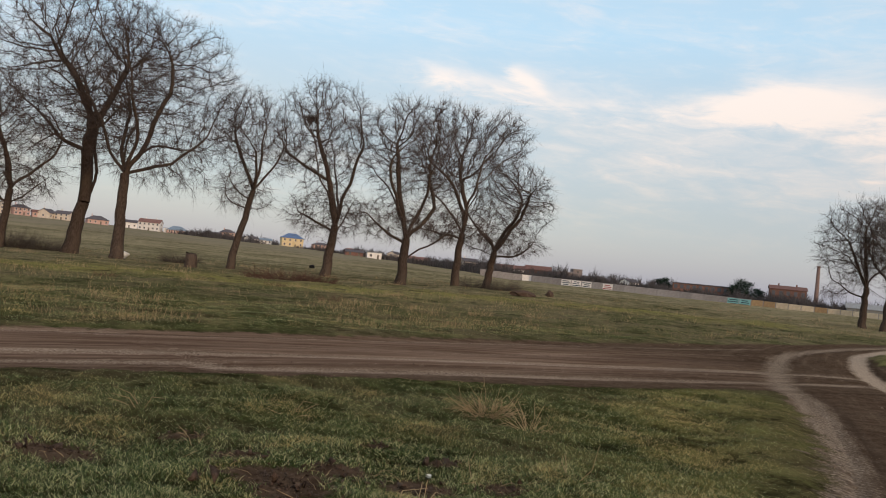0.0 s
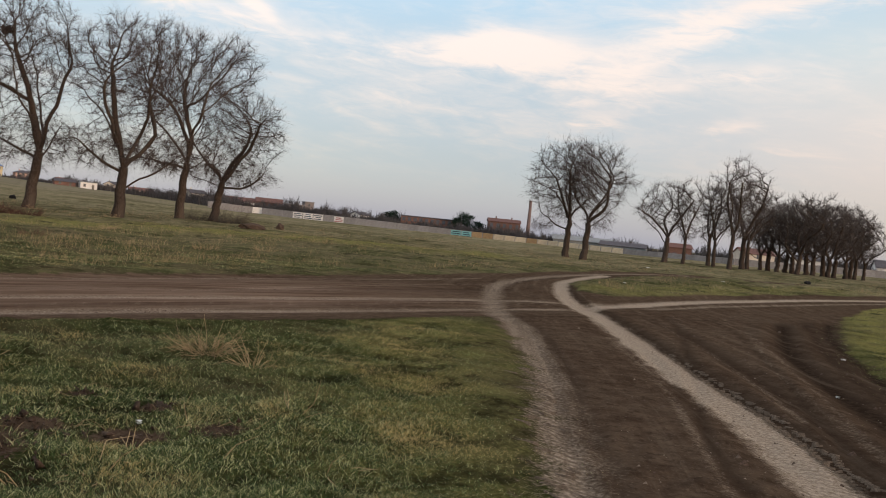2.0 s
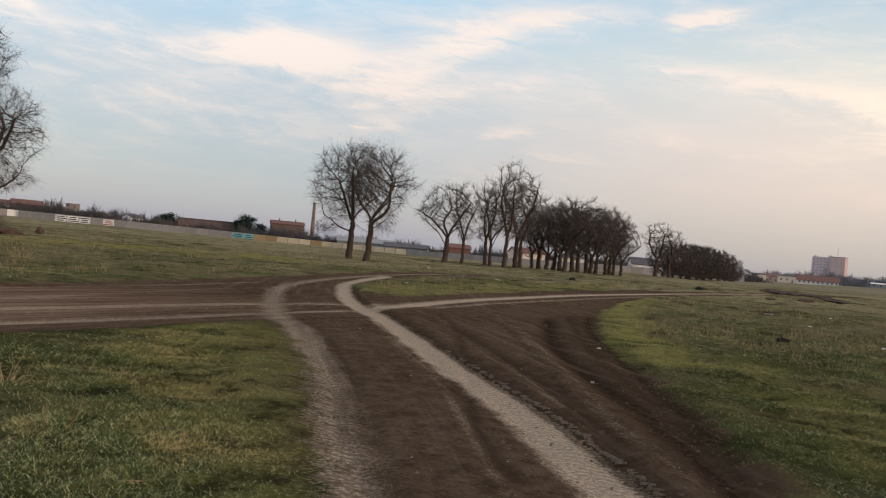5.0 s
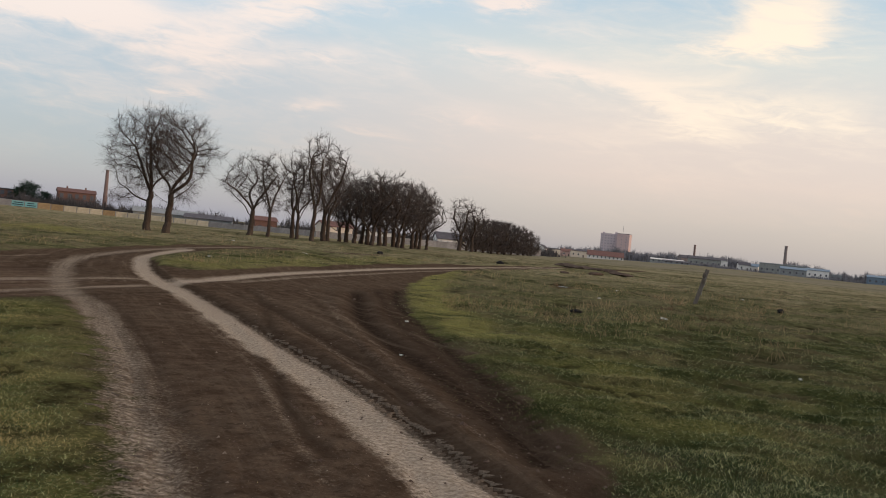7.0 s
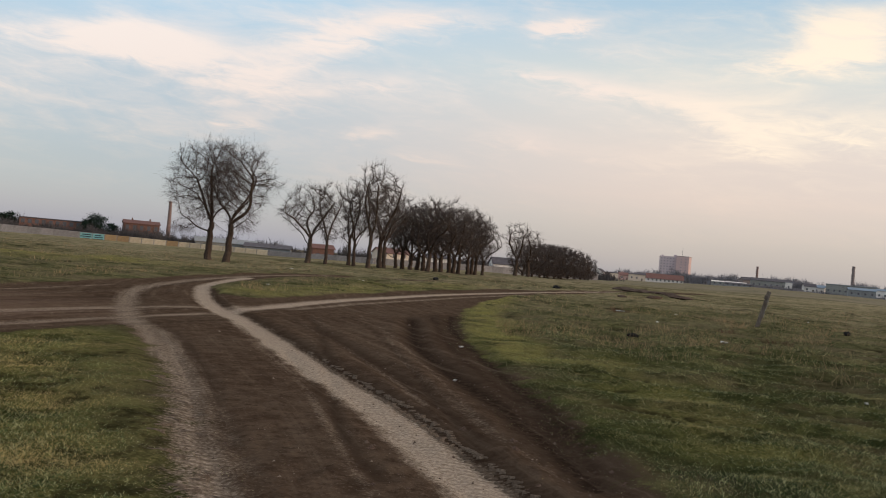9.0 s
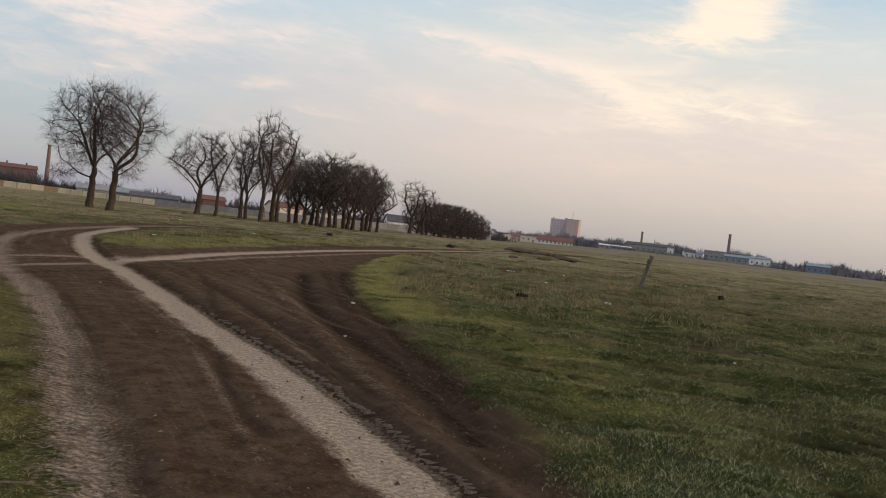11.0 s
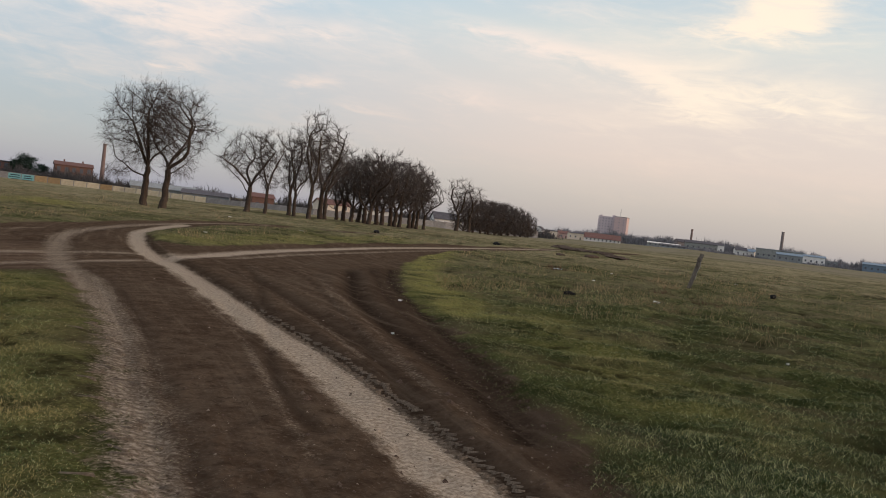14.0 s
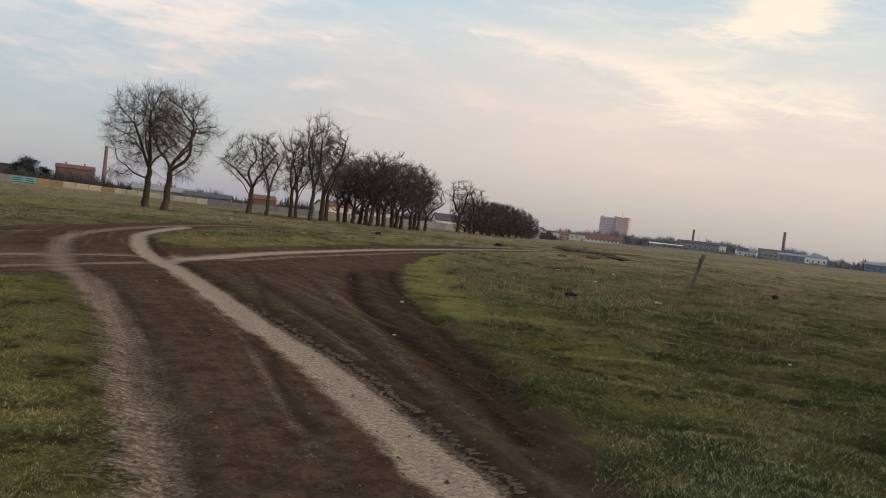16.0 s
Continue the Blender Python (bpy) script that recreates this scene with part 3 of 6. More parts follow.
def hollows(x, y):
    """Where turf lies low and thin (towards 1) and where it stands in tufts (towards -1): tussocks near the tracks, old furrows over the open field."""
    u, v = x * 0.87 + y * 0.5, x * 0.5 - y * 0.87
    tus = 0.42 * lumps(x, y, 0.15, 21) + 0.42 * lumps(x, y, 0.45, 20) + 0.40 * lumps(x, y, 1.4, 22)
    fur = 0.75 * lumps(u, v * 0.26, 0.62, 23) + 0.55 * lumps(u, v * 0.24, 1.9, 24) + 0.35 * lumps(x, y, 0.20, 27) + 0.35 * lumps(x, y, 3.5, 28)
    right = np.clip((x - 0.55 * y - 1.0) / 2.0, 0, 1)
    return (1 - right) * tus + 1.3 * right * fur


def track_frame(x, y, line):
    """Distance along a line and, signed, across it."""
    best, al, ac, s0 = np.full(x.shape, 1e9), np.zeros(x.shape), np.zeros(x.shape), 0.0
    for (x0, y0), (x1, y1) in zip(line, line[1:]):
        dx, dy = x1 - x0, y1 - y0
        L = math.hypot(dx, dy)
        t = np.clip(((x - x0) * dx + (y - y0) * dy) / (L * L), 0, 1)
        d = np.hypot(x - x0 - t * dx, y - y0 - t * dy)
        m = d < best
        best = np.where(m, d, best)
        al = np.where(m, s0 + t * L, al)
        ac = np.where(m, np.sign((x - x0) * dy - (y - y0) * dx) * d, ac)
        s0 += L
    return al, ac


def land(x, y):
    """What lies at each place (dirt, pale dust, dark mud, straw, shade painted in hollows, fresh turf, tyre prints) and
    its height.
    """
    r = np.hypot(x, y)
    near = r < 110
    out = {k: np.zeros(x.shape) for k in ("dirt", "pale", "dark", "gap_shade", "lush", "along", "across", "press", "streak_u", "streak_v", "bleach")}
    z = ground_z(x, y)
    xn, yn = x[near], y[near]
    wob = 0.10 * lumps(xn, yn, 0.9, 3) + 0.05 * lumps(xn, yn, 0.3, 4)
    ed = line_distance(xn, yn, DIRT + DIRT[:1])
    sd = np.where(inside(xn, yn, DIRT), ed, -ed) + wob
    d = np.clip(0.5 + sd / (0.6 + 0.5 * np.clip(4.5 - np.hypot(xn - 2.2, yn - 6.0), 0, 1)), 0, 1)
    for bx, by, br in BARE_SPOTS:
        d = np.maximum(d, 0.95 * np.exp(-((np.hypot((xn - bx) * 0.75, yn - by) + wob * 0.8) / br) ** 4))
    p = np.zeros(xn.shape)
    k = np.zeros(xn.shape)
    zz = np.zeros(xn.shape)
    for i, (pts, hw, s, dep) in enumerate(TRACKS):
        sway = 0.55 if i < 2 else 0.06
        q = np.exp(-np.abs(line_distance(xn + wob * sway, yn, pts) / hw) ** 2.4) * s
        p = np.maximum(p, q)
        zz -= dep * q
    for pts, hw, s, dep in DARK_RUTS:
        dd = line_distance(xn + wob * 0.05, yn, pts)
        q = np.exp(-(dd / hw) ** 2) * s
        k = np.maximum(k, q)
        zz -= dep * q
        zz += dep * 0.5 * np.exp(-((dd - 2.0 * hw) / hw) ** 2)
    lu = np.zeros(xn.shape)
    for pts, hw, s in LUSH:
        lu = np.maximum(lu, np.exp(-((line_distance(xn, yn, pts) + 2.5 * wob * hw) / hw) ** 2) * s)
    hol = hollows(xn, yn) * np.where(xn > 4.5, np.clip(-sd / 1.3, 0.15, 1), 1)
    # mask of painted shade: stronger in hollows and, left of the track, towards the camera
    gap_shade = np.clip(0.22 + 0.26 * np.clip(1.3 - r[near] / 14, 0, 1) * np.clip(1.6 - 0.2 * xn, 0, 1) + 0.50 * hol, 0, 1)
    gap_shade = np.where(xn > 4.5, np.clip(0.12 + 0.55 * hol, 0, 1), gap_shade)
    grassy = 1 - np.clip(0.5 + sd / 0.5, 0, 1)
    zz += grassy * (0.05 - (0.020 + 0.030 * np.clip(xn / 6 - 0.5, 0, 1)) * np.clip(hol, -1.2, 1.2) * np.clip(-sd, 0.12, 1) + 0.03 * lumps(xn, yn, 2.2, 6) * np.clip(-sd, 0.2, 1))
    zz += (1 - grassy) * np.clip(1.5 - r[near] / 8, 0.2, 1) * (0.012 * lumps(xn, yn, 0.5, 8) + 0.008 * lumps(xn, yn, 0.17, 9))
    az = np.degrees(np.arctan2(xn, yn))
    calm = np.clip((2.4 - r[near]) / 1.2, 0, 1) + np.clip(np.abs((az - 24 + 180) % 360 - 180) / 4 - 15, 0, 1)
    calm = np.clip(calm, 0, 1)
    zz *= 1 - calm
    gap_shade = gap_shade * (1 - calm) + 0.3 * calm
    zz += 0.04 * calm * grassy
    # low swells towards the trees
    zz += np.clip(r[near] / 20 - 0.4, 0, 1) * 0.10 * lumps(xn, yn, 9.0, 11) * grassy
    la, lc = track_frame(xn, yn, LEFT_TRACK)
    ra, rc = track_frame(xn, yn, RIGHT_TRACK)
    use_r = np.abs(rc) < np.abs(lc)
    out["along"][near] = np.where(use_r, ra, la)
    out["across"][near] = np.where(use_r, rc - 0.34, lc - 0.05)
    out["press"][near] = np.clip(np.where(use_r, 0.6 * np.exp(-((rc - 0.31) / 0.13) ** 4) + 0.30 * np.exp(-((rc - 0.1) / 0.22) ** 4), 0.55 * np.exp(-((lc - 0.05) / 0.42) ** 4)), 0, 1)
    ma, mc = track_frame(xn, yn, TRACKS[3][0])
    on_main = (np.abs(mc + 0.8) < 3.4) & (ma < 33.0)
    out["bleach"][near] = np.exp(-((mc + 0.8) / 2.2) ** 4) * np.clip((7.0 - xn) / 5, 0, 1)
    out["streak_u"][near] = np.where(on_main, ma, ra)
    out["streak_v"][near] = np.where(on_main, mc, rc + 40)
    out["dirt"][near], out["pale"][near], out["dark"][near], out["gap_shade"][near], out["lush"][near] = d, p, k, gap_shade, lu
    z[near] += zz * np.clip((110 - r[near]) / 40, 0, 1)
    out["straw"] = np.clip((r - 6) / 45, 0.08, 1) * np.clip(0.75 + (r - 60) / 200, 0.75, 1)
    az = np.degrees(np.arctan2(x, y))
    # one brown-grey tone blended in with distance, differing by bearing
    out["far_tone"] = np.clip(np.clip((r - 130) / 90, 0, 1) * np.clip((az - 44) / 8, 0, 1) + np.clip((r - 190) / 120, 0, 1) * np.clip((-2 - az) / 6, 0, 1) + 0.5 * np.clip((r - 120) / 100, 0, 1), 0, 1)
    z += np.clip((r - 60) / 100, 0, 1) * 0.25 * lumps(x, y, 45.0, 12)
    return out, z


GRID = {}


def height(x, y):
    """The height of the ground's surface, between the corners of its mesh."""
    x, y = np.atleast_1d(np.asarray(x, dtype=float)), np.atleast_1d(np.asarray(y, dtype=float))
    az, rr, z = GRID["az"], GRID["r"], GRID["z"]
    a, q = np.arctan2(x, y), np.hypot(x, y)
    a = np.where(a < az[0], a + 2 * np.pi, a)
    i = np.clip(np.searchsorted(az, a, "right") - 1, 0, len(az) - 1)
    k = np.clip(np.searchsorted(rr, q, "right") - 1, 0, len(rr) - 2)
    ends = np.append(az[1:], az[0] + 2 * np.pi)
    u = np.clip((a - az[i]) / (ends[i] - az[i]), 0, 1)
    v = np.clip((q - rr[k]) / (rr[k + 1] - rr[k]), 0, 1)
    n = (i + 1) % len(az)
    return (z[k, i] * (1 - u) + z[k, n] * u) * (1 - v) + (z[k + 1, i] * (1 - u) + z[k + 1, n] * u) * v


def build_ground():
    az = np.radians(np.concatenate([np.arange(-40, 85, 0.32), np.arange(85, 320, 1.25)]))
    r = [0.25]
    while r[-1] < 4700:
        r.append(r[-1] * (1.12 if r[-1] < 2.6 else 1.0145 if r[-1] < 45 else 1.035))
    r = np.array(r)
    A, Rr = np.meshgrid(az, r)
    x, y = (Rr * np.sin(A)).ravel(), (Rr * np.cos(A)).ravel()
    masks, z = land(x, y)
    na, nr = len(az), len(r)
    GRID.update(az=az, r=r, z=z.reshape(nr, na))
    idx = np.arange(na * nr).reshape(nr, na)
    nxt = np.roll(idx, -1, axis=1)
    Q = np.stack([idx[:-1], idx[1:], nxt[1:], nxt[:-1]], axis=-1).reshape(-1, 4)
    verts = np.stack([x, y, z], axis=1)
    c = len(verts)
    verts = np.vstack([verts, [[0, 0, z[:na].mean()]]])
    tris = np.stack([np.full(na, c), idx[0], nxt[0]], axis=1)
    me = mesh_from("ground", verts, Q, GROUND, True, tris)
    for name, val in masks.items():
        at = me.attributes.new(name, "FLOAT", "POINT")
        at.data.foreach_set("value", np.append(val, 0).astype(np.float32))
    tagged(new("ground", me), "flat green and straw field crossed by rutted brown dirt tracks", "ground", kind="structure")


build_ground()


# ---------------------------------------------------------------- trees
def slivers(P, r, rng):
    """Finest shoots: one narrow face each, turned at random."""
    d = P[:, 1] - P[:, 0]
    a = np.cross(d, rng.normal(0, 1, d.shape))
    a *= (0.72 * r / (np.linalg.norm(a, axis=1) + 1e-9))[:, None]
    V = np.stack([P[:, 0] + a, P[:, 0] - a, P[:, 1]], axis=1).reshape(-1, 3)
    return V, np.arange(len(V)).reshape(-1, 3)


def unit(v):
    return v / (np.linalg.norm(v, axis=-1, keepdims=True) + 1e-9)


def limb_line(rng, start, az, tilt, length, step=0.3, up=0.3, wander=0.15):
    """The middle line of a main limb: starts at a bearing az, tilt degrees off the upright, and bends upwards."""
    k = max(4, int(length / step))
    d = np.array([math.sin(radians(tilt)) * math.sin(radians(az)), math.sin(radians(tilt)) * math.cos(radians(az)), math.cos(radians(tilt))])
    p, out = np.array(start, dtype=float), []
    for j in range(k):
        d = unit(d + rng.normal(0, wander, 3) + np.array([0, 0, up / k]))
        p = p + d * length / k
        out.append(p.copy())
    return out


def colonise(P, parent, buds, rng, step, reach, kill, rounds=70):
    """Branches grow towards the buds round them, bud by bud, until each is reached."""
    P, parent = list(P), list(parent)
    best, own = np.full(len(buds), 1e9), np.zeros(len(buds), dtype=int)
    first, kids = 0, {}
    for _ in range(rounds):
        Q = np.array(P[first:])
        d = np.linalg.norm(buds[:, None] - Q[None], axis=2)
        i = d.argmin(axis=1)
        dm = d[np.arange(len(buds)), i]
        m = dm < best
        best, own = np.where(m, dm, best), np.where(m, i + first, own)
        live = best > kill
        buds, best, own = buds[live], best[live], own[live]
        act = best < reach
        if not act.any():
            break
        first = len(P)
        who, inv = np.unique(own[act], return_inverse=True)
        base = np.array(P)[who]
        pull = np.zeros((len(who), 3))
        np.add.at(pull, inv, unit(buds[act] - base[inv]))
        way = unit(unit(pull) + rng.normal(0, 0.22, pull.shape) + np.array([0, 0, 0.06]))
        grown = 0
        for w, p in zip(who, base + way * step):
            if kids.get(w, 0) < 3:
                kids[w] = kids.get(w, 0) + 1
                P.append(p)
                parent.append(int(w))
                grown += 1
        if not grown:
            break
    return np.array(P), np.array(parent)


def grow(seed, fork, r, lean, limbs, lobes, far=False, twigs=4, step=0.22, kill=0.27, dense=26.0, thin=0.0115):
    """Meshes of a bare elm: trunk, each main limb, and the crown of branches and twigs. lean: how far the trunk's top stands off its foot.
    limbs: (height along the trunk 0..1, or 1 + height along the first limb; bearing, tilt, length). lobes of the crown: (across, height, half width, half height)."""
    rng = np.random.default_rng(seed)
    nt_ = 10
    s = np.linspace(0, 1, nt_)
    tp = np.stack([lean * s ** 1.3, np.zeros(nt_), -0.25 + (fork + 0.25) * s], axis=1)
    tp[1:-1, :2] += rng.normal(0, 0.03, (nt_ - 2, 2))
    tr = r * (1 - 0.28 * s) * (1 + 0.45 * np.exp(-s * 9))
    trunk = mesh_from("trunk", *tubes(tp[None], tr[None], 12), BARK, True)
    P, parent, first = list(tp), [-1] + list(range(nt_ - 1)), None
    for h, az, tilt, ln in limbs:
        if h <= 1 or first is None:
            at = int(round(h * (nt_ - 1)))
        else:
            at = first[0] + int((h - 1) * (first[1] - 1))
        line = limb_line(rng, P[at], az, tilt, ln, up=0.12 if tilt < 60 else 0.6)
        o = len(P)
        for j, p in enumerate(line):
            parent.append(at if j == 0 else o + j - 1)
            P.append(p)
        if first is None:
            first = (o, len(line))
    buds = []
    for cx, cz, rx, rz in lobes:
        ry = max(rx * 0.85, rz * 0.6)
        n = int(dense * rx * ry * rz)
        v = unit(rng.normal(0, 1, (n, 3))) * rng.uniform(0.02, 1, (n, 1)) ** 0.42
        buds.append(v * np.array([rx - 0.25, ry, rz - 0.25]) + np.array([cx, 0, cz]))
    buds = np.concatenate(buds)
    P, parent = colonise(P, parent, buds, rng, step, 4.0, kill)
    n = len(P)
    area = np.zeros(n)
    kids = np.bincount(parent[1:], minlength=n)
    area[kids == 0] = 1.0
    for i in range(n - 1, 0, -1):
        area[parent[i]] += area[i]
    rad = area ** (1 / 1.95)
    rad = thin + (rad - 1) * (0.74 * r - thin) / (rad[nt_ - 1] - 1)
    heir = np.full(n, -1)
    for i in range(1, n):
        if heir[parent[i]] < 0 or rad[i] > rad[heir[parent[i]]]:
            heir[parent[i]] = i
    chains = []
    for i in range(nt_, n):
        if parent[i] < nt_ or heir[parent[i]] != i:
            c = [parent[i], i]
            while heir[c[-1]] >= 0:
                c.append(heir[c[-1]])
            rr = rad[c].copy()
            rr[0] = rr[1]
            chains.append((P[c], rr))
    chains.sort(key=lambda c: -c[1][0])

    def tube(group, sides):
        out = []
        for lo, hi, k in ((2, 3, 2), (3, 5, 4), (5, 9, 7), (9, 17, 12), (17, 400, 22)):
            g = [(c, q) for c, q in group if lo <= len(c) < hi]
            if g:
                A = np.array([[np.interp(np.linspace(0, len(c) - 1, k), np.arange(len(c)), c[:, m]) for m in range(3)] for c, _ in g]).transpose(0, 2, 1)
                B = np.array([np.interp(np.linspace(0, len(c) - 1, k), np.arange(len(c)), q) for c, q in g])
                out.append(tubes(A, B, sides))
        return out
    n_limb = min(len(limbs), len(chains) - 2)
    lm = [mesh_from("limb", *join_arrays(tube([c], 8)), BARK, True) for c in chains[:n_limb]]
    mid = [c for c in chains[n_limb:] if c[1][0] > 0.026]
    low = [c for c in chains[n_limb:] if c[1][0] <= 0.026]
    big = mesh_from("branches", *join_arrays(tube(mid, 5) + tube(low, 3)), BARK, True)
    # fine shoots on every thin branch, rising high in the crown and drooping low in it
    idx = np.flatnonzero((rad < 0.035) & (np.arange(n) >= nt_))
    pick = np.repeat(idx, twigs)
    tang = unit(P[pick] - P[parent[pick]])
    z0, z1 = P[nt_:, 2].min(), P[nt_:, 2].max()
    bias = -0.45 + 0.95 * np.clip((P[pick, 2] - z0) / (z1 - z0), 0, 1)
    m = len(pick)
    a0 = P[pick] - tang * step * rng.uniform(0, 1, (m, 1))
    d = unit(0.55 * tang + rng.normal(0, 0.5, (m, 3)) + np.stack([0 * bias, 0 * bias, bias], axis=1))
    L = rng.uniform(0.25, 0.95, (m, 1)) * (0.85 if far else 1.0)
    a1 = a0 + d * L * 0.5
    d2 = unit(d + rng.normal(0, 0.25, (m, 3)) + np.stack([0 * bias, 0 * bias, bias * 0.4], axis=1))
    a2 = a1 + d2 * L * 0.5
    wd = unit(np.cross(d, rng.normal(0, 1, (m, 3)))) * (thin * rng.uniform(0.5, 0.85, (m, 1)))
    v = np.stack([a0 - wd, a0 + wd, a1 + wd * 0.7, a1 - wd * 0.7, a2], axis=1).reshape(-1, 3)
    o = (np.arange(m) * 5)[:, None]
    q, t3 = o + np.array([[0, 1, 2, 3]]), o + np.array([[3, 2, 4]])
    rep = np.repeat(np.arange(m), 2)
    w = rng.uniform(0.2, 1, (len(rep), 1))
    b0 = a0[rep] + (a2 - a0)[rep] * w
    db = unit(d2[rep] + rng.normal(0, 0.5, (len(rep), 3))) * L[rep] * rng.uniform(0.3, 0.7, (len(rep), 1))
    fv, ft = slivers(np.stack([b0, b0 + db], axis=1), np.full(len(rep), thin * 0.55), rng)
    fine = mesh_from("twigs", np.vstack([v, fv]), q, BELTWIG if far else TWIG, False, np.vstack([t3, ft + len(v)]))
    return trunk, lm, big, fine


def tree_thing(m, meshes, label, group, name="tree"):
    trunk, lm, big, fine = meshes
    ob = thing(name, m, label, "tree", group)
    part("trunk", trunk, BARK, ob)
    for a in lm:
        part("limb", a, BARK, ob)
    crown = part("crown", big, BARK, ob)
    part("twig_spray", fine, TWIG, crown)
    return ob


def facing(x, y):
    """A place turned to fit the camera's view: its x runs across the line of sight."""
    return on_land(x, y, 0.0, math.degrees(math.atan2(-x, y)))


ROW = "bare trees in a row beyond the cross track"
# bearings of limbs: 0 away from the camera, 90 to the right of that, 270 to its left
tree_thing(facing(-24.8, 46.9), grow(11, 3.4, 0.24, 0.3, [(1, 60, 22, 4.5), (1, 290, 26, 4.4), (0.95, 180, 34, 3.6), (0.8, 110, 62, 2.8), (0.75, 300, 60, 2.4), (0.9, 20, 40, 3.6)], [(-0.6, 6.7, 3.5, 4.0), (0.2, 4.0, 3.1, 1.6)]),
           "bare dark elm with a low spreading crown above dry scrub", ROW)
tree_thing(facing(-21.8, 49.1), grow(12, 3.1, 0.46, 0.5, [(1, 275, 7, 6.4), (0.9, 90, 30, 7.0), (1.75, 275, 40, 4.5), (1.8, 80, 30, 4.2), (1.5, 180, 35, 3.8), (1.6, 0, 35, 3.8), (1.45, 268, 74, 3.0)],
                                     [(-0.3, 11.2, 5.8, 5.5), (-1.2, 6.3, 2.6, 2.2)], dense=15.0, kill=0.33, step=0.26),
           "tall bare elm with a thick trunk leaning over turf", ROW)
tree_thing(facing(-17.95, 46.2), grow(13, 4.8, 0.33, 0.05, [(1, 94, 36, 7.4), (1, 285, 9, 8.2), (0.97, 80, 20, 7.2), (0.95, 92, 64, 5.0), (0.95, 180, 35, 5.0), (0.95, 0, 35, 5.0), (0.95, 270, 42, 3.6)],
                                      [(1.2, 9.2, 5.5, 5.3), (3.2, 5.4, 2.1, 2.2), (-1.5, 6.6, 2.2, 1.6)], dense=15.0, kill=0.33, step=0.26),
           "tall bare elm with a wide drooping crown and straight trunk", ROW)
tree_thing(facing(-12.05, 47.9), grow(14, 4.7, 0.22, 0.9, [(0.95, 280, 10, 4.6), (1, 90, 46, 3.0), (0.9, 265, 60, 1.8), (0.75, 270, 70, 1.5), (0.95, 180, 35, 2.5), (0.8, 80, 75, 1.8), (0.95, 20, 28, 2.8)],
                                      [(0.4, 8.0, 2.5, 2.8), (0.2, 4.8, 2.0, 1.7), (2.3, 6.9, 1.5, 1.7)], dense=40, kill=0.25),
           "slender bare elm leaning aside with an open crown", ROW)
tree_thing(facing(-6.95, 50.7), grow(15, 3.2, 0.31, 0.3, [(1, 280, 12, 5.6), (1, 78, 24, 5.2), (1.5, 275, 52, 3.2), (0.9, 270, 62, 2.6), (0.85, 90, 62, 2.4), (0.95, 180, 28, 4.2), (0.95, 0, 30, 4.2)],
                                     [(-0.9, 8.7, 3.6, 3.6), (-0.3, 4.0, 3.0, 2.1)]),
           "bare elm holding a dark bird nest in its crown", ROW)
tree_thing(facing(-2.38, 50.6), grow(16, 2.85, 0.33, 0.1, [(1, 282, 17, 5.6), (1, 86, 28, 5.8), (1.0, 330, 8, 5.6), (0.55, 88, 54, 3.8), (0.9, 200, 30, 4.2), (0.85, 275, 66, 2.6), (0.95, 20, 32, 4.0)],
                                     [(-0.3, 8.1, 3.4, 3.6), (-0.9, 3.9, 2.9, 1.7), (2.5, 3.4, 1.6, 1.0), (1.9, 6.4, 1.7, 2.0)]),
           "bare elm forking low into three upright limbs", ROW)
tree_thing(facing(1.0, 56.4), grow(17, 3.7, 0.29, 0.2, [(1, 285, 8, 6.2), (1, 78, 22, 7.2), (0.95, 270, 40, 3.8), (0.85, 270, 72, 2.8), (0.85, 90, 70, 2.2), (0.95, 180, 30, 4.2), (0.95, 10, 30, 4.2)],
                                   [(-1.0, 9.3, 3.4, 3.6), (2.2, 10.0, 2.5, 2.6), (-0.9, 4.2, 3.4, 1.6)], twigs=5),
           "dense bare elm with twiggy upright crown", ROW)
tree_thing(facing(3.4, 61.6), grow(18, 2.8, 0.31, 0.4, [(1, 90, 30, 5.8), (1, 300, 25, 4.2), (0.9, 90, 62, 3.2), (0.85, 270, 68, 2.8), (0.95, 180, 30, 3.5), (1, 20, 15, 4.6)],
                                   [(1.4, 6.5, 3.6, 3.4), (1.1, 3.4, 3.5, 1.3), (-0.6, 8.0, 1.8, 2.2)]),
           "broad bare elm at the end of the row", ROW)

PAIR = "two bare trees by the far track"
tree_thing(facing(26.5, 52.2), grow(21, 2.6, 0.235, 0.05, [(1, 275, 44, 3.4), (1, 330, 10, 3.8), (0.95, 60, 22, 3.2), (0.78, 270, 78, 1.6), (0.95, 190, 35, 2.8), (0.95, 0, 35, 2.8)],
                                    [(-0.9, 5.2, 2.6, 3.0), (-1.7, 2.2, 1.3, 0.8), (0.6, 5.6, 1.5, 2.8)], dense=44, kill=0.235, step=0.20, thin=0.0098),
           "bare round-crowned elm leaning over its neighbour", PAIR)
tree_thing(facing(26.56, 49.65), grow(22, 2.5, 0.235, 0.05, [(1, 90, 40, 3.6), (1, 300, 12, 3.8), (0.95, 80, 15, 3.6), (0.85, 90, 66, 2.0), (0.95, 180, 35, 2.6), (1, 10, 35, 2.6), (0.8, 270, 70, 1.4)],
                                      [(0.5, 5.4, 2.5, 2.7), (2.4, 5.4, 1.2, 0.9), (0.7, 2.8, 1.5, 1.1), (-0.8, 5.6, 1.6, 2.6)], dense=44, kill=0.235, step=0.20, thin=0.0098),
           "bare round-crowned elm with a forked stem", PAIR)

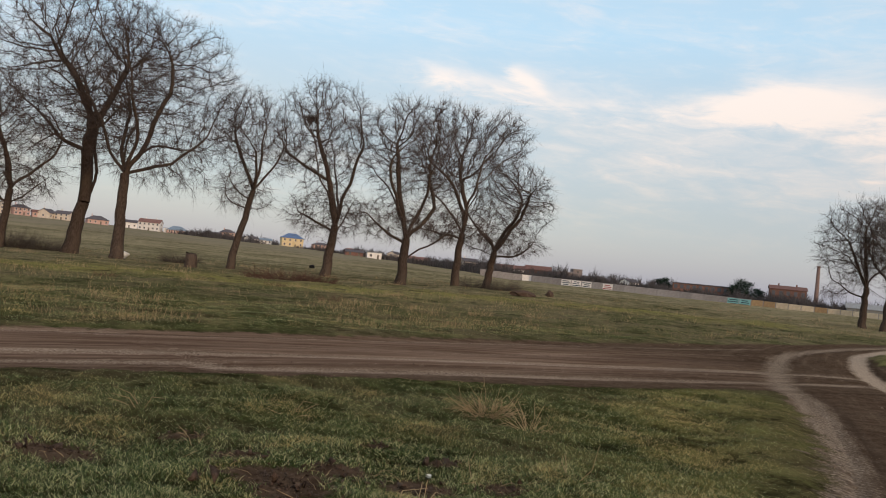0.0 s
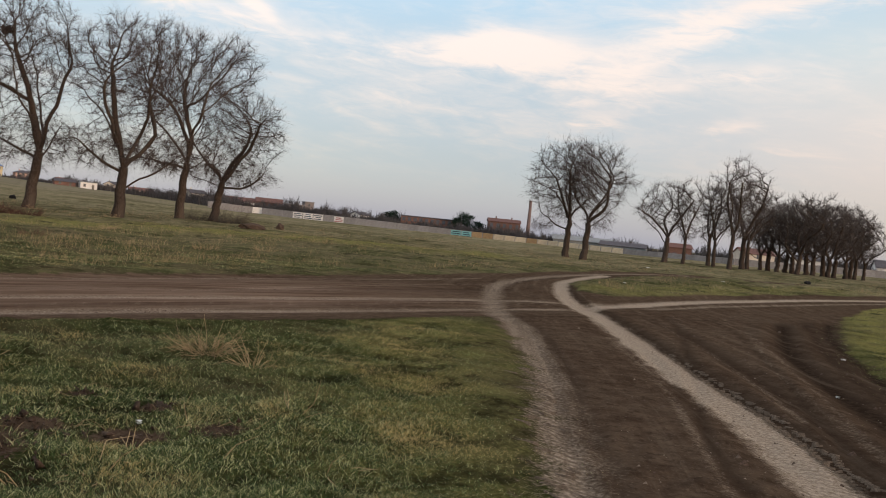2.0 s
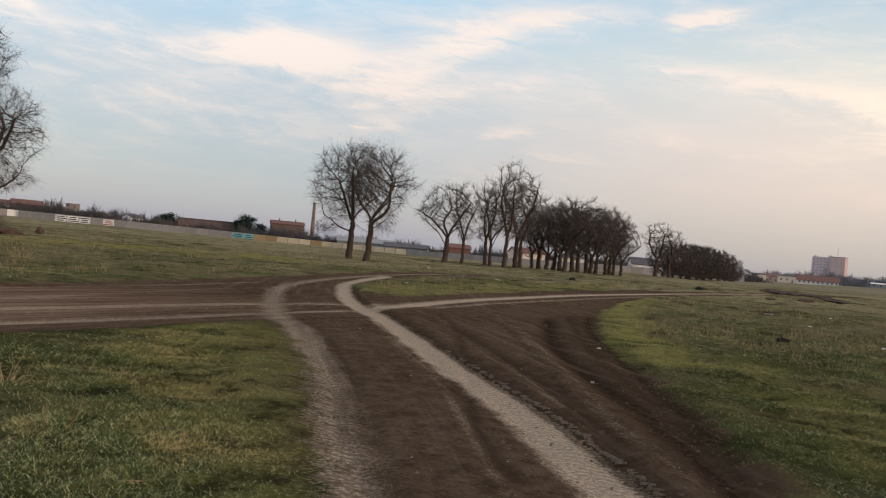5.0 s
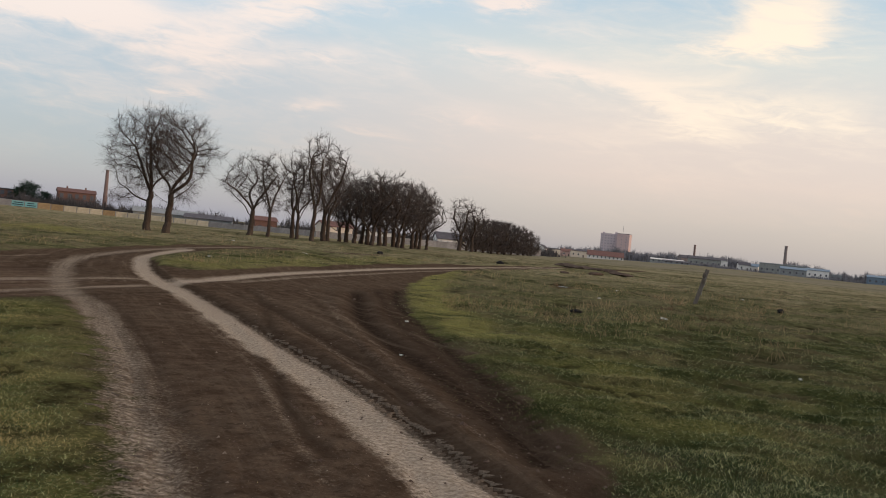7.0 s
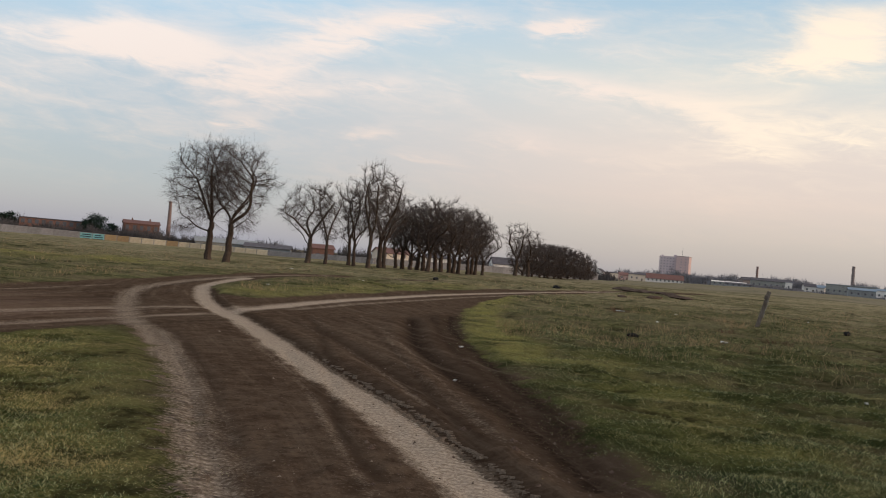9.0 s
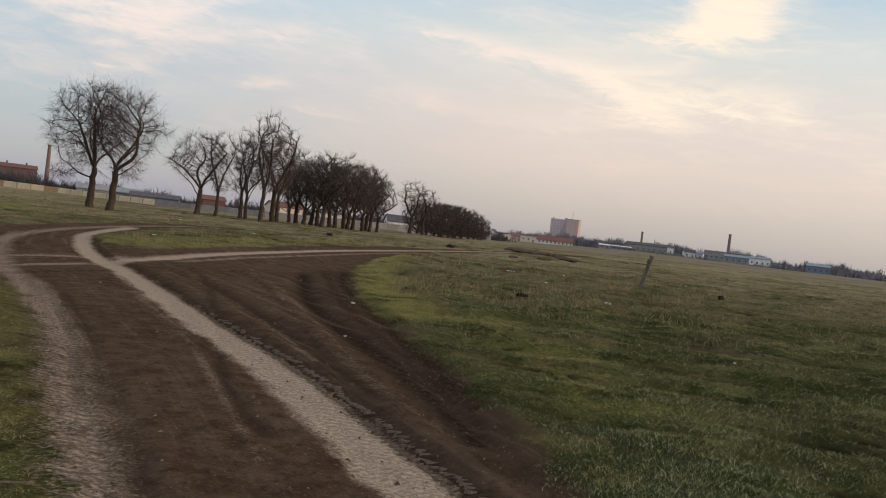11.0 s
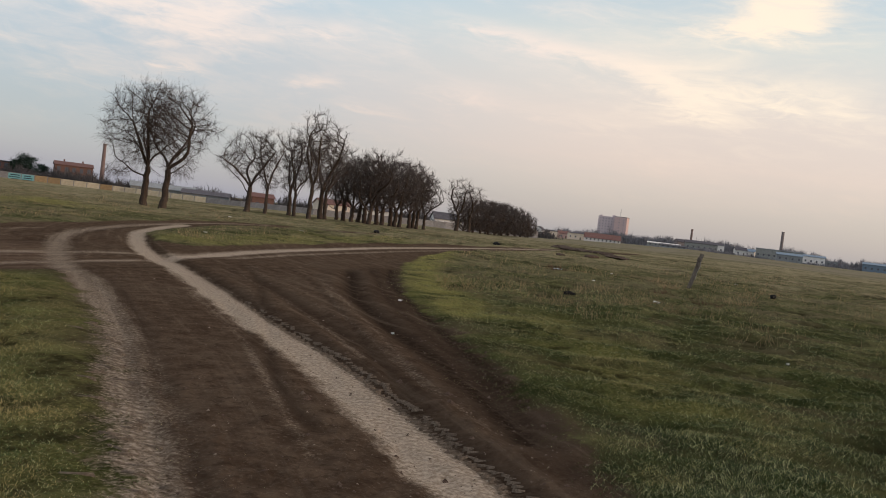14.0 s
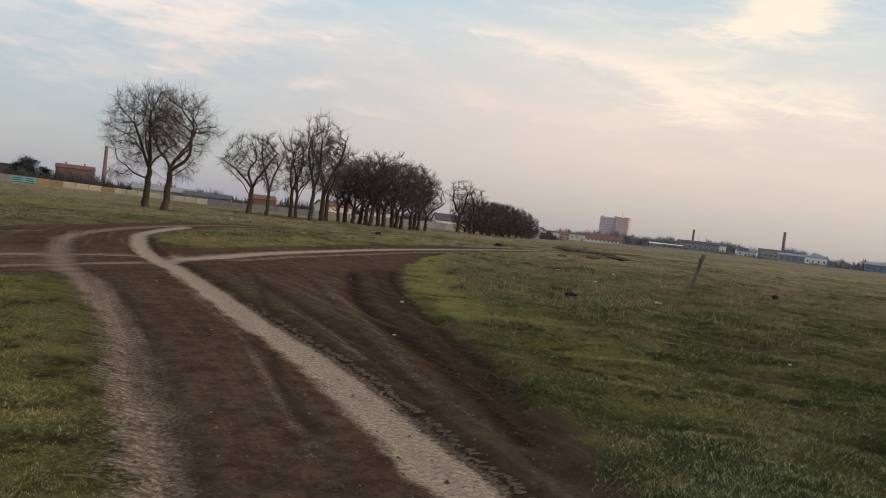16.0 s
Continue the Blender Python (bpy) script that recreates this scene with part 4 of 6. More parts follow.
BELT = "shelter belt of bare trees"
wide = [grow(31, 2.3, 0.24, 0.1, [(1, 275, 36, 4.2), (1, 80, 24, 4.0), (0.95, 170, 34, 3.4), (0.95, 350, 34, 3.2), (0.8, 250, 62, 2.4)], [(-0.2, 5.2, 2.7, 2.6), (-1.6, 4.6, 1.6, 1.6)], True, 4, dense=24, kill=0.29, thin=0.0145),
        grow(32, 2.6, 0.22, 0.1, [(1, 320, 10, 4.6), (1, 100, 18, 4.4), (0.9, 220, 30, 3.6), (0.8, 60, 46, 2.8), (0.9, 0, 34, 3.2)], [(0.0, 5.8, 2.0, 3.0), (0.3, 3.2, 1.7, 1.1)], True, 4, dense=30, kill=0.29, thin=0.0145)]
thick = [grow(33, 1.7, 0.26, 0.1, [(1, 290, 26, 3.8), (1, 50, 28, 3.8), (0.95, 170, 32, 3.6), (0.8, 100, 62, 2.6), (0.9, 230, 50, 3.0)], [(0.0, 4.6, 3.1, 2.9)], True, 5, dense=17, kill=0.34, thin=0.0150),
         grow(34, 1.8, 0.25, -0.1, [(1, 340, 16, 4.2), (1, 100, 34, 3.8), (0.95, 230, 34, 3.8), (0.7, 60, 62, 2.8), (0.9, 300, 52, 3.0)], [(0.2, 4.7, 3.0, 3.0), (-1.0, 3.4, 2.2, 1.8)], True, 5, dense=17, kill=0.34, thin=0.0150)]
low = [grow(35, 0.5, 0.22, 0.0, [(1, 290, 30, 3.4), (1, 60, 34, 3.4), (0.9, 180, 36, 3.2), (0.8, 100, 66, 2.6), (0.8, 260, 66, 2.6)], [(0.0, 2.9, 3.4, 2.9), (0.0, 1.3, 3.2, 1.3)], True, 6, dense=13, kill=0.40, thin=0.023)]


def belt(x, y, meshes, size, turn, label, wider=1.0):
    return tree_thing(facing(x, y) @ pose(0, 0, 0, 0, 0, turn) @ Matrix.Diagonal((size * wider, size * wider, size, 1)), meshes, label, BELT)


OPEN, DENSE = "bare open-crowned tree at the start of the belt", "bare dark dense tree standing close to others in the belt"
belt(43.2, 65.5, wide[0], 1.0, 0, OPEN, 1.1)
belt(44.3, 64.2, wide[1], 0.92, 70, OPEN, 0.85)
belt(49.0, 67.0, wide[1], 1.03, 200, OPEN, 0.9)
belt(48.2, 65.1, wide[0], 1.02, 130, OPEN, 0.75)
belt(48.1, 62.7, wide[1], 1.2, 20, OPEN, 0.85)
belt(51.4, 65.2, wide[1], 1.16, 250, OPEN, 1.05)
belt(53.6, 67.2, wide[0], 1.15, 190, OPEN, 0.8)
for x, y, i, s, turn, wd in ((58.3, 68.6, 0, 0.98, 0, 1.05), (60.2, 72.2, 1, 1.0, 67, 1.0), (58.7, 66.9, 0, 0.98, 134, 1.0), (58.4, 65.8, 1, 1.0, 201, 1.0), (61.4, 67.1, 0, 1.02, 268, 1.0), (65.0, 72.0, 1, 1.1, 335, 1.0),
                             (63.1, 66.9, 0, 1.02, 42, 1.0), (65.6, 68.7, 1, 1.04, 109, 1.0), (67.8, 69.4, 0, 1.05, 176, 0.95), (69.8, 70.2, 1, 1.03, 243, 0.9), (72.5, 71.7, 0, 1.0, 310, 0.85), (68.9, 73.8, 1, 1.1, 17, 1.0),
                             (73.0, 74.1, 0, 1.08, 84, 0.9), (64.1, 74.1, 1, 1.05, 151, 1.0), (59.0, 71.9, 0, 0.9, 218, 0.9)):
    belt(x, y, thick[i], s * (0.92 + 0.15 * ((turn * 7) % 10) / 9), turn, DENSE, wd)
belt(103.3, 94.5, wide[1], 1.05, 30, "bare open tree before the far end of the belt", 1.5)
belt(107.0, 94.9, wide[1], 0.95, 160, "bare open tree before the far end of the belt", 1.5)
for x, y, s, turn in ((108.6, 97.6, 0.86, 0), (111.2, 97.7, 0.92, 83), (115.1, 99.3, 0.98, 166), (118.3, 100.1, 0.98, 249), (122.9, 102.4, 1.0, 332), (126.1, 103.3, 1.0, 55), (130.8, 105.5, 0.98, 138),
                      (135.5, 107.5, 0.94, 221), (139.4, 109.1, 0.88, 304), (143.9, 111.4, 0.8, 27), (147.5, 113.3, 0.66, 110), (125.6, 107.0, 1.05, 193), (132.7, 109.4, 1.05, 276)):
    belt(x, y, low[0], s * 1.18, turn, "low bare dark tree far along the belt", 1.0)


def nest(x, y, z):
    """A bird nest: a bowl of crossing sticks."""
    rng = np.random.default_rng(5)
    n = 160
    a = rng.uniform(0, 6.283, n)
    rad = rng.uniform(0.05, 0.20, n)
    c = np.stack([np.cos(a) * rad, np.sin(a) * rad, rng.uniform(-0.13, 0.10, n)], axis=1)
    d = np.stack([-np.sin(a), np.cos(a), rng.normal(0, 0.3, n)], axis=1) + rng.normal(0, 0.4, (n, 3))
    d *= 0.26 / np.linalg.norm(d, axis=1, keepdims=True)
    P = np.stack([c - d, c, c + d], axis=1)
    ob = new("bird_nest", mesh_from("bird_nest", *tubes(P, np.full((n, 3), 0.014), 4), TWIG))
    ob.matrix_world = pose(x, y, z)
    tagged(ob, "dark stick nest wedged high in a bare elm", "bird nest")


nest(-8.7, 50.6, 9.5)


# ---------------------------------------------------------------- distant buildings
def gable(w, d, h, over=0.4, base=0.0):
    """A pitched roof with its ridge along x."""
    bm = bmesh.new()
    a, b, t = w / 2 + over, d / 2 + over, 0.18
    prof = [(-b, base - 0.1), (0, base + h), (b, base - 0.1), (b, base - 0.1 - t), (0, base + h - t - 0.05), (-b, base - 0.1 - t)]
    l = [bm.verts.new((-a, y, z)) for y, z in prof]
    r = [bm.verts.new((a, y, z)) for y, z in prof]
    n = len(prof)
    for i in range(n):
        bm.faces.new((l[i], l[(i + 1) % n], r[(i + 1) % n], r[i]))
    bm.faces.new(l[::-1])
    bm.faces.new(r)
    bmesh.ops.recalc_face_normals(bm, faces=bm.faces)
    return bm


def hip(w, d, h, over=0.5, base=0.0, ridge=0.35):
    """A hipped roof with a short ridge."""
    bm = bmesh.new()
    a, b = w / 2 + over, d / 2 + over
    lo = [bm.verts.new(p) for p in ((-a, -b, base - 0.15), (a, -b, base - 0.15), (a, b, base - 0.15), (-a, b, base - 0.15))]
    up = [bm.verts.new(p) for p in ((-a, -b, base), (a, -b, base), (a, b, base), (-a, b, base))]
    r0, r1 = bm.verts.new((-a * ridge, 0, base + h)), bm.verts.new((a * ridge, 0, base + h))
    for i in range(4):
        j = (i + 1) % 4
        bm.faces.new((lo[i], lo[j], up[j], up[i]))
    bm.faces.new(lo[::-1])
    bm.faces.new((up[0], up[1], r1, r0))
    bm.faces.new((up[2], up[3], r0, r1))
    bm.faces.new((up[1], up[2], r1))
    bm.faces.new((up[3], up[0], r0))
    return bm


def gable_wall(w, d, h, rh):
    """Walls that run up into the gables."""
    bm = bmesh.new()
    prof = [(-d / 2, -1.5), (d / 2, -1.5), (d / 2, h), (0, h + rh - 0.25), (-d / 2, h)]
    l = [bm.verts.new((-w / 2, y, z)) for y, z in prof]
    r = [bm.verts.new((w / 2, y, z)) for y, z in prof]
    for i in range(5):
        bm.faces.new((l[i], l[(i + 1) % 5], r[(i + 1) % 5], r[i]))
    bm.faces.new(l[::-1])
    bm.faces.new(r)
    bmesh.ops.recalc_face_normals(bm, faces=bm.faces)
    return bm


def building(name, x, y, w, d, h, rh, roof, wall, cover, label, skew=0.0, rows=1, cols=3, chimney=0, door=True, side=False, win=(1.1, 1.3)):
    """A building whose front looks towards the camera, give or take skew degrees."""
    face = math.degrees(math.atan2(-x, y)) + skew
    ob = thing(name, on_land(x, y, 0, face), label, "building")
    if roof == "gable":
        part("wall", gable_wall(w, d, h, rh), wall, ob)
        rf = part("roof", gable(w, d, rh, 0.4, h), cover, ob)
    elif roof == "hip":
        part("wall", box(w, d, h + 1.5, (0, 0, -1.5)), wall, ob)
        rf = part("roof", hip(w, d, rh, 0.5, h), cover, ob)
    else:
        part("wall", box(w, d, h + 1.5, (0, 0, -1.5)), wall, ob)
        rf = part("roof", box(w + 0.5, d + 0.5, max(0.25, rh), (0, 0, h), bevel=0.05), cover, ob)
    for c in range(chimney):
        part("chimney", box(0.6, 0.6, rh * 0.9 + 0.7, (-w * 0.25 + c * w * 0.5, d * 0.1, h + rh * 0.25)), wall, rf)
    fh = h / rows
    surround = WHITE if wall in (WHITE, CREAMWALL, PINKWALL, YELLOW) else wall
    ww, wh = win
    for r_ in range(rows):
        for c in range(cols):
            cx = -w / 2 + w * (c + 0.5) / cols
            if door and r_ == 0 and c == cols // 2:
                part("door", box(1.0, 0.08, 2.05, (cx, -d / 2 - 0.04, 0), bevel=0.02), WOOD, ob)
                continue
            z0 = r_ * fh + fh * 0.33
            wn = part("window", box(ww + 0.16, 0.10, wh + 0.16, (cx, -d / 2 - 0.03, z0 - 0.08), bevel=0.02), surround, ob)
            part("pane", box(ww, 0.04, wh, (cx, -d / 2 - 0.085, z0)), PANE, wn)
        if side:
            for sx in (-1, 1):
                z0 = r_ * fh + fh * 0.33
                wn = part("window", box(0.10, ww + 0.16, wh + 0.16, (sx * (w / 2 + 0.03), 0, z0 - 0.08), bevel=0.02), surround, ob)
                part("pane", box(0.04, ww, wh, (sx * (w / 2 + 0.085), 0, z0)), PANE, wn)
    return ob


def stack(x, y, h, r0, r1, mat, label, band=0):
    """A tall round brick chimney with a rim."""
    ob = thing("factory_chimney", on_land(x, y), label, "chimney")
    z = np.linspace(-1, h, 12)
    P = np.stack([np.zeros(12), np.zeros(12), z], axis=1)[None]
    R = np.linspace(r0, r1, 12)[None]
    part("shaft", mesh_from("shaft", *tubes(P, R, 20), mat, True), mat, ob)
    P = np.array([[[0, 0, h - 0.1], [0, 0, h + 0.05], [0, 0, h + 0.5], [0, 0, h + 0.5], [0, 0, h - 1]]], dtype=float)
    part("rim", mesh_from("rim", *tubes(P, np.array([[r1, r1 * 1.18, r1 * 1.18, r1 * 0.8, r1 * 0.75]]), 20), mat), mat, ob)
    return ob


# houses on the rise
F = 1.6
building("apartment_house", -186 * F, 354.5 * F, 6.4, 8, 7.6, 0.4, "flat", CREAMWALL, SLATE, "cream three-storey block with a flat grey roof", 12, 3, 3, 0)
building("house", -180.5 * F, 356.7 * F, 10.5, 9, 5.0, 2.4, "hip", PINKWALL, SLATE, "pink two-storey house under a grey hipped roof", 20, 2, 4, 1)
building("annex", -174.5 * F, 360 * F, 7.0, 6, 3.4, 1.6, "gable", PINKWALL, REDROOF, "low pink annex with a dull red roof", 8, 1, 2, 0)
building("house", -171.0 * F, 361.5 * F, 10.5, 9, 3.8, 2.8, "gable", CREAMWALL, SLATE, "cream house with a dark pitched roof", 62, 1, 3, 1, True, True)
building("house", -164.8 * F, 364.5 * F, 10.8, 9, 4.4, 2.2, "gable", CREAMWALL, SLATE, "pale cream house with a dark low gable roof", -28, 2, 3, 1)
building("house", -152.7 * F, 369.7 * F, 14.0, 10, 3.2, 2.8, "hip", PINKWALL, SLATE, "mauve brick house beneath a dark hipped roof", 10, 1, 4, 1)
building("house", -140.5 * F, 374.5 * F, 11.0, 8, 4.2, 1.8, "gable", WHITE, SLATE, "white house wing with a dark roof", 5, 1, 3, 0)
building("house", -131.8 * F, 377.8 * F, 15.0, 10, 5.8, 2.6, "gable", WHITE, REDROOF, "large white two-storey house with a dark red roof", -14, 2, 5, 2, True, True)
building("garage", -124.8 * F, 380.5 * F, 5.5, 6, 3.0, 0.4, "flat", WHITE, GREYSHED, "white flat-roofed garage beside the large house", 0, 1, 1, 0, False)
building("house", -120.8 * F, 381.1 * F, 14.5, 10, 2.4, 3.0, "hip", PINKWALL, BLUEGREY, "low house beneath a broad blue-grey hipped roof", 4, 1, 4, 0)
building("house", -106.5 * F, 388 * F, 12.5, 8, 2.5, 2.0, "gable", GREYBRICK, SLATE, "low grey brick house half hidden by shrubs", 6, 1, 3, 0)
building("house", -100.5 * F, 391.5 * F, 9.5, 8, 5.2, 2.4, "hip", PINKWALL, SLATE, "pink house rising over low sheds", 15, 2, 3, 1)
building("house", -92.4 * F, 406 * F, 8.5, 7, 2.8, 2.0, "gable", WHITE, SLATE, "small white cottage on the rise", 40, 1, 2, 0)
building("house", -85.9 * F, 408 * F, 9.0, 7, 2.8, 1.6, "gable", WHITE, BLUEGREY, "small white cottage with grey roof", 5, 1, 3, 0)
building("house", -70.6 * F, 393.7 * F, 16.0, 12, 6.6, 3.6, "hip", YELLOW, BLUEROOF, "yellow two-storey house with a bright blue hipped roof", 8, 2, 4, 0, True, True, (1.3, 1.6))
building("house", -57.7 * F, 401 * F, 13.0, 9, 4.4, 1.8, "hip", PINKWALL, SLATE, "pale pink house behind the trees", 12, 2, 4, 1)
building("house", -42 * F, 400 * F, 12.0, 8, 3.4, 1.6, "gable", WHITE, REDROOF, "white cottage with a red roof", 30, 1, 3, 1)
building("house", -22.5 * F, 405 * F, 9.0, 8, 5.0, 2.0, "gable", CREAMWALL, SLATE, "cream house glimpsed between tree trunks", 60, 2, 2, 1, True, True)
building("barn", -34.2 * 1.3, 328.2 * 1.3, 9.0, 6, 2.2, 1.2, "gable", BRICK, SLATE, "low brown barn standing out on the field", 8, 1, 2, 0)
building("cabin", -26.4 * 1.3, 328.9 * 1.3, 7.4, 5, 3.0, 0.3, "flat", WHITE, GREYSHED, "white box cabin beside the brown barn", 10, 1, 2, 0)
building("house", -10 * 1.4, 396 * 1.4, 14.0, 8, 3.2, 1.8, "gable", CREAMWALL, REDROOF, "long cream house at the edge of thickets", 6, 1, 4, 1)
F = 1.3
building("house", 12.6 * F, 379.8 * F, 10.0, 8, 6.0, 2.0, "gable", CREAMWALL, SLATE, "cream house above the grey fence", 30, 2, 3, 1)
building("workshop", 29.4 * F, 358.8 * F, 17.0, 9, 5.0, 2.2, "gable", WHITE, REDROOF, "long white workshop with a dark red roof", 6, 1, 6, 0, False)
building("workshop", 41.8 * F, 357.6 * F, 14.0, 9, 6.2, 2.2, "gable", BRICK, REDROOF, "brick workshop with a dull red roof", 5, 2, 5, 0, False)
building("unfinished_house", 53.0 * F, 355.9 * F, 10.0, 9, 6.4, 0.4, "flat", GREYBRICK, CONCRETE, "unfinished grey brick house with bare openings", 14, 2, 3, 0, False)
building("unfinished_house", 57.8 * F, 355.2 * F, 5.0, 7, 8.4, 0.4, "flat", GREYBRICK, CONCRETE, "grey brick stair tower with a flat slab", 14, 3, 1, 0, False)
building("house", 77.5 * F, 341.3 * F, 8.0, 7, 4.8, 1.6, "gable", WHITE, SLATE, "white house among dark shrubs", 50, 2, 2, 0, True, True)
building("workshop", 66 * F, 350 * F, 13.0, 8, 4.2, 1.4, "gable", GREYBRICK, SLATE, "low grey workshop behind thickets", 8, 1, 4, 0, False)
building("factory", 98.7 * 1.25, 314.9 * 1.25, 25.0, 11, 6.6, 0.5, "flat", BRICK, SLATE, "long derelict red brick factory with dark openings", -4, 2, 9, 0, False, False, (1.5, 1.8))
building("factory", 123.0 * 1.25, 295.4 * 1.25, 15.0, 11, 9.0, 1.4, "gable", BRICK, REDROOF, "tall brick factory hall with a low red roof", 4, 2, 5, 2, False, False, (1.4, 2.0))
stack(131.6 * 1.25, 291.6 * 1.25, 20.0, 1.05, 0.68, STACKBRICK, "tall brick factory chimney leaning out of shrubs")
# yards behind the shelter belt
building("shed", 127.8 * 1.15, 214.8 * 1.15, 15.0, 10, 3.4, 1.2, "gable", GREYSHED, SLATE, "long grey shed behind the fence", -5, 1, 6, 0, False)
building("shed", 119.5 * 1.15, 224.8 * 1.15, 20.0, 9, 3.6, 1.4, "gable", GREENSHED, GREYSHED, "low grey-green shed with sheet roof", 3, 1, 5, 0, False)
building("workshop", 135.1 * 1.15, 198.3 * 1.15, 7.0, 7, 4.6, 1.2, "gable", BRICK, REDROOF, "small red brick workshop between tree trunks", 12, 1, 2, 0, False)
building("house", 152 * 1.15, 188 * 1.15, 10.0, 8, 4.6, 1.6, "gable", CREAMWALL, REDROOF, "cream house glimpsed through the shelter belt", 20, 2, 3, 0)
building("house", 165 * 1.15, 183 * 1.15, 9.0, 8, 4.0, 1.6, "hip", WHITE, SLATE, "white house glimpsed through the shelter belt", 10, 1, 3, 0)
building("house", 189.0 * 1.2, 178.5 * 1.2, 8.4, 8, 3.6, 2.4, "gable", WHITE, SLATE, "white house with a dark steep roof", 12, 1, 2, 0)
building("house", 191.5 * 1.2, 176.6 * 1.2, 3.4, 6, 3.6, 1.8, "gable", YELLOW, SLATE, "narrow yellow gabled house", 85, 1, 1, 0, False, True)
# the town on the plain
F = 1.6
building("house", 336.3 * F, 251.7 * F, 8.0, 8, 5.0, 2.8, "gable", WHITE, SLATE, "white gabled house past the belt", 70, 2, 2, 1, True, True)
building("house", 328.0 * F, 253.5 * F, 7.0, 7, 4.0, 2.0, "gable", CREAMWALL, REDROOF, "cream house past the belt", 20, 1, 2, 0)
building("house", 352.1 * F, 255.6 * F, 6.8, 7, 4.6, 1.2, "hip", CREAMWALL, SLATE, "small cream house on the plain", 0, 2, 2, 0)
building("house", 356.4 * F, 240.6 * F, 13.8, 9, 4.6, 1.0, "hip", YELLOW, SLATE, "low yellow house with a dark roof", 6, 1, 4, 0)
building("barn", 337.2 * F, 215.3 * F, 26.5, 10, 2.6, 3.6, "gable", WHITE, REDROOF, "long barn with white walls and brown roof", 4, 1, 9, 0, False)
building("shed", 335.8 * F, 178.0 * F, 18.0, 8, 1.6, 0.9, "gable", GREYSHED, SLATE, "long low grey shed on the plain", 4, 1, 5, 0, False)
building("warehouse", 386.5 * F, 188.5 * F, 29.0, 12, 5.8, 1.8, "gable", GREENSHED, SLATE, "grey-green warehouse with a low dark roof", 4, 1, 7, 0, False)
building("cabin", 379.3 * F, 176.4 * F, 4.5, 5, 5.6, 0.3, "flat", WHITE, GREYSHED, "white end bay of the warehouse", 4, 1, 1, 0, False)
building("warehouse", 372.5 * F, 145.8 * F, 32.0, 12, 6.8, 0.6, "flat", GREENSHED, GREYSHED, "long flat-roofed grey-green warehouse", 2, 1, 9, 0, False)
building("warehouse", 372.7 * F, 131.0 * F, 14.0, 9, 5.6, 1.2, "gable", WHITE, BLUEGREY, "white hall with a blue-grey roof", 2, 1, 4, 0, False)
building("shed", 375.0 * F, 124.3 * F, 7.6, 6, 3.6, 0.3, "flat", GREYSHED, GREYSHED, "small grey shed beside the white hall", 2, 1, 2, 0, False)
building("warehouse", 376.0 * F, 107.3 * F, 15.0, 8, 5.0, 1.2, "gable", BLUEGREY, BLUEGREY, "pale blue sheet-metal hall", 2, 1, 4, 0, False)
building("house", 517.6, 376.3, 9.0, 8, 4.6, 0.4, "flat", CREAMWALL, SLATE, "small cream flat-roofed house on the plain", 8, 1, 2, 0)
building("house", 564.8, 396.4, 12.0, 8, 4.0, 2.0, "gable", PINKWALL, REDROOF, "pale pink house with a red roof on the plain", 14, 1, 3, 1)
building("house", 546.9, 369.5, 19.0, 9, 5.0, 1.4, "hip", CREAMWALL, SLATE, "long cream house with a dark hipped roof", 5, 1, 5, 0)
building("shed", 571.1, 310.5, 24.0, 9, 2.6, 0.8, "gable", GREENSHED, WHITE, "long low shed with a pale sheet roof", 3, 1, 6, 0, False)
building("house", 640.1, 329.6, 14.0, 9, 5.5, 2.2, "gable", GREYBRICK, SLATE, "grey house among far trees", 20, 1, 3, 0)
building("house", 585.8, 257.8, 8.0, 7, 4.2, 2.0, "gable", WHITE, SLATE, "small white house between warehouses", 12, 1, 2, 0)
building("house", 597.8, 255.2, 7.0, 7, 4.0, 1.8, "gable", WHITE, BLUEGREY, "small white house with a grey-blue roof", -10, 1, 2, 0)
building("shed", 570.2, 216.7, 16.0, 9, 4.6, 1.4, "gable", GREYSHED, BLUEGREY, "low grey hall with a blue-grey roof", 5, 1, 4, 0, False)
stack(409.9 * F, 160.1 * F, 22.0, 1.35, 1.05, GREYBRICK, "grey brick chimney standing over warehouses")
stack(535.3 * 1.3, 271.1 * 1.3, 17.5, 1.1, 0.9, STACKBRICK, "small distant grey chimney above far trees")


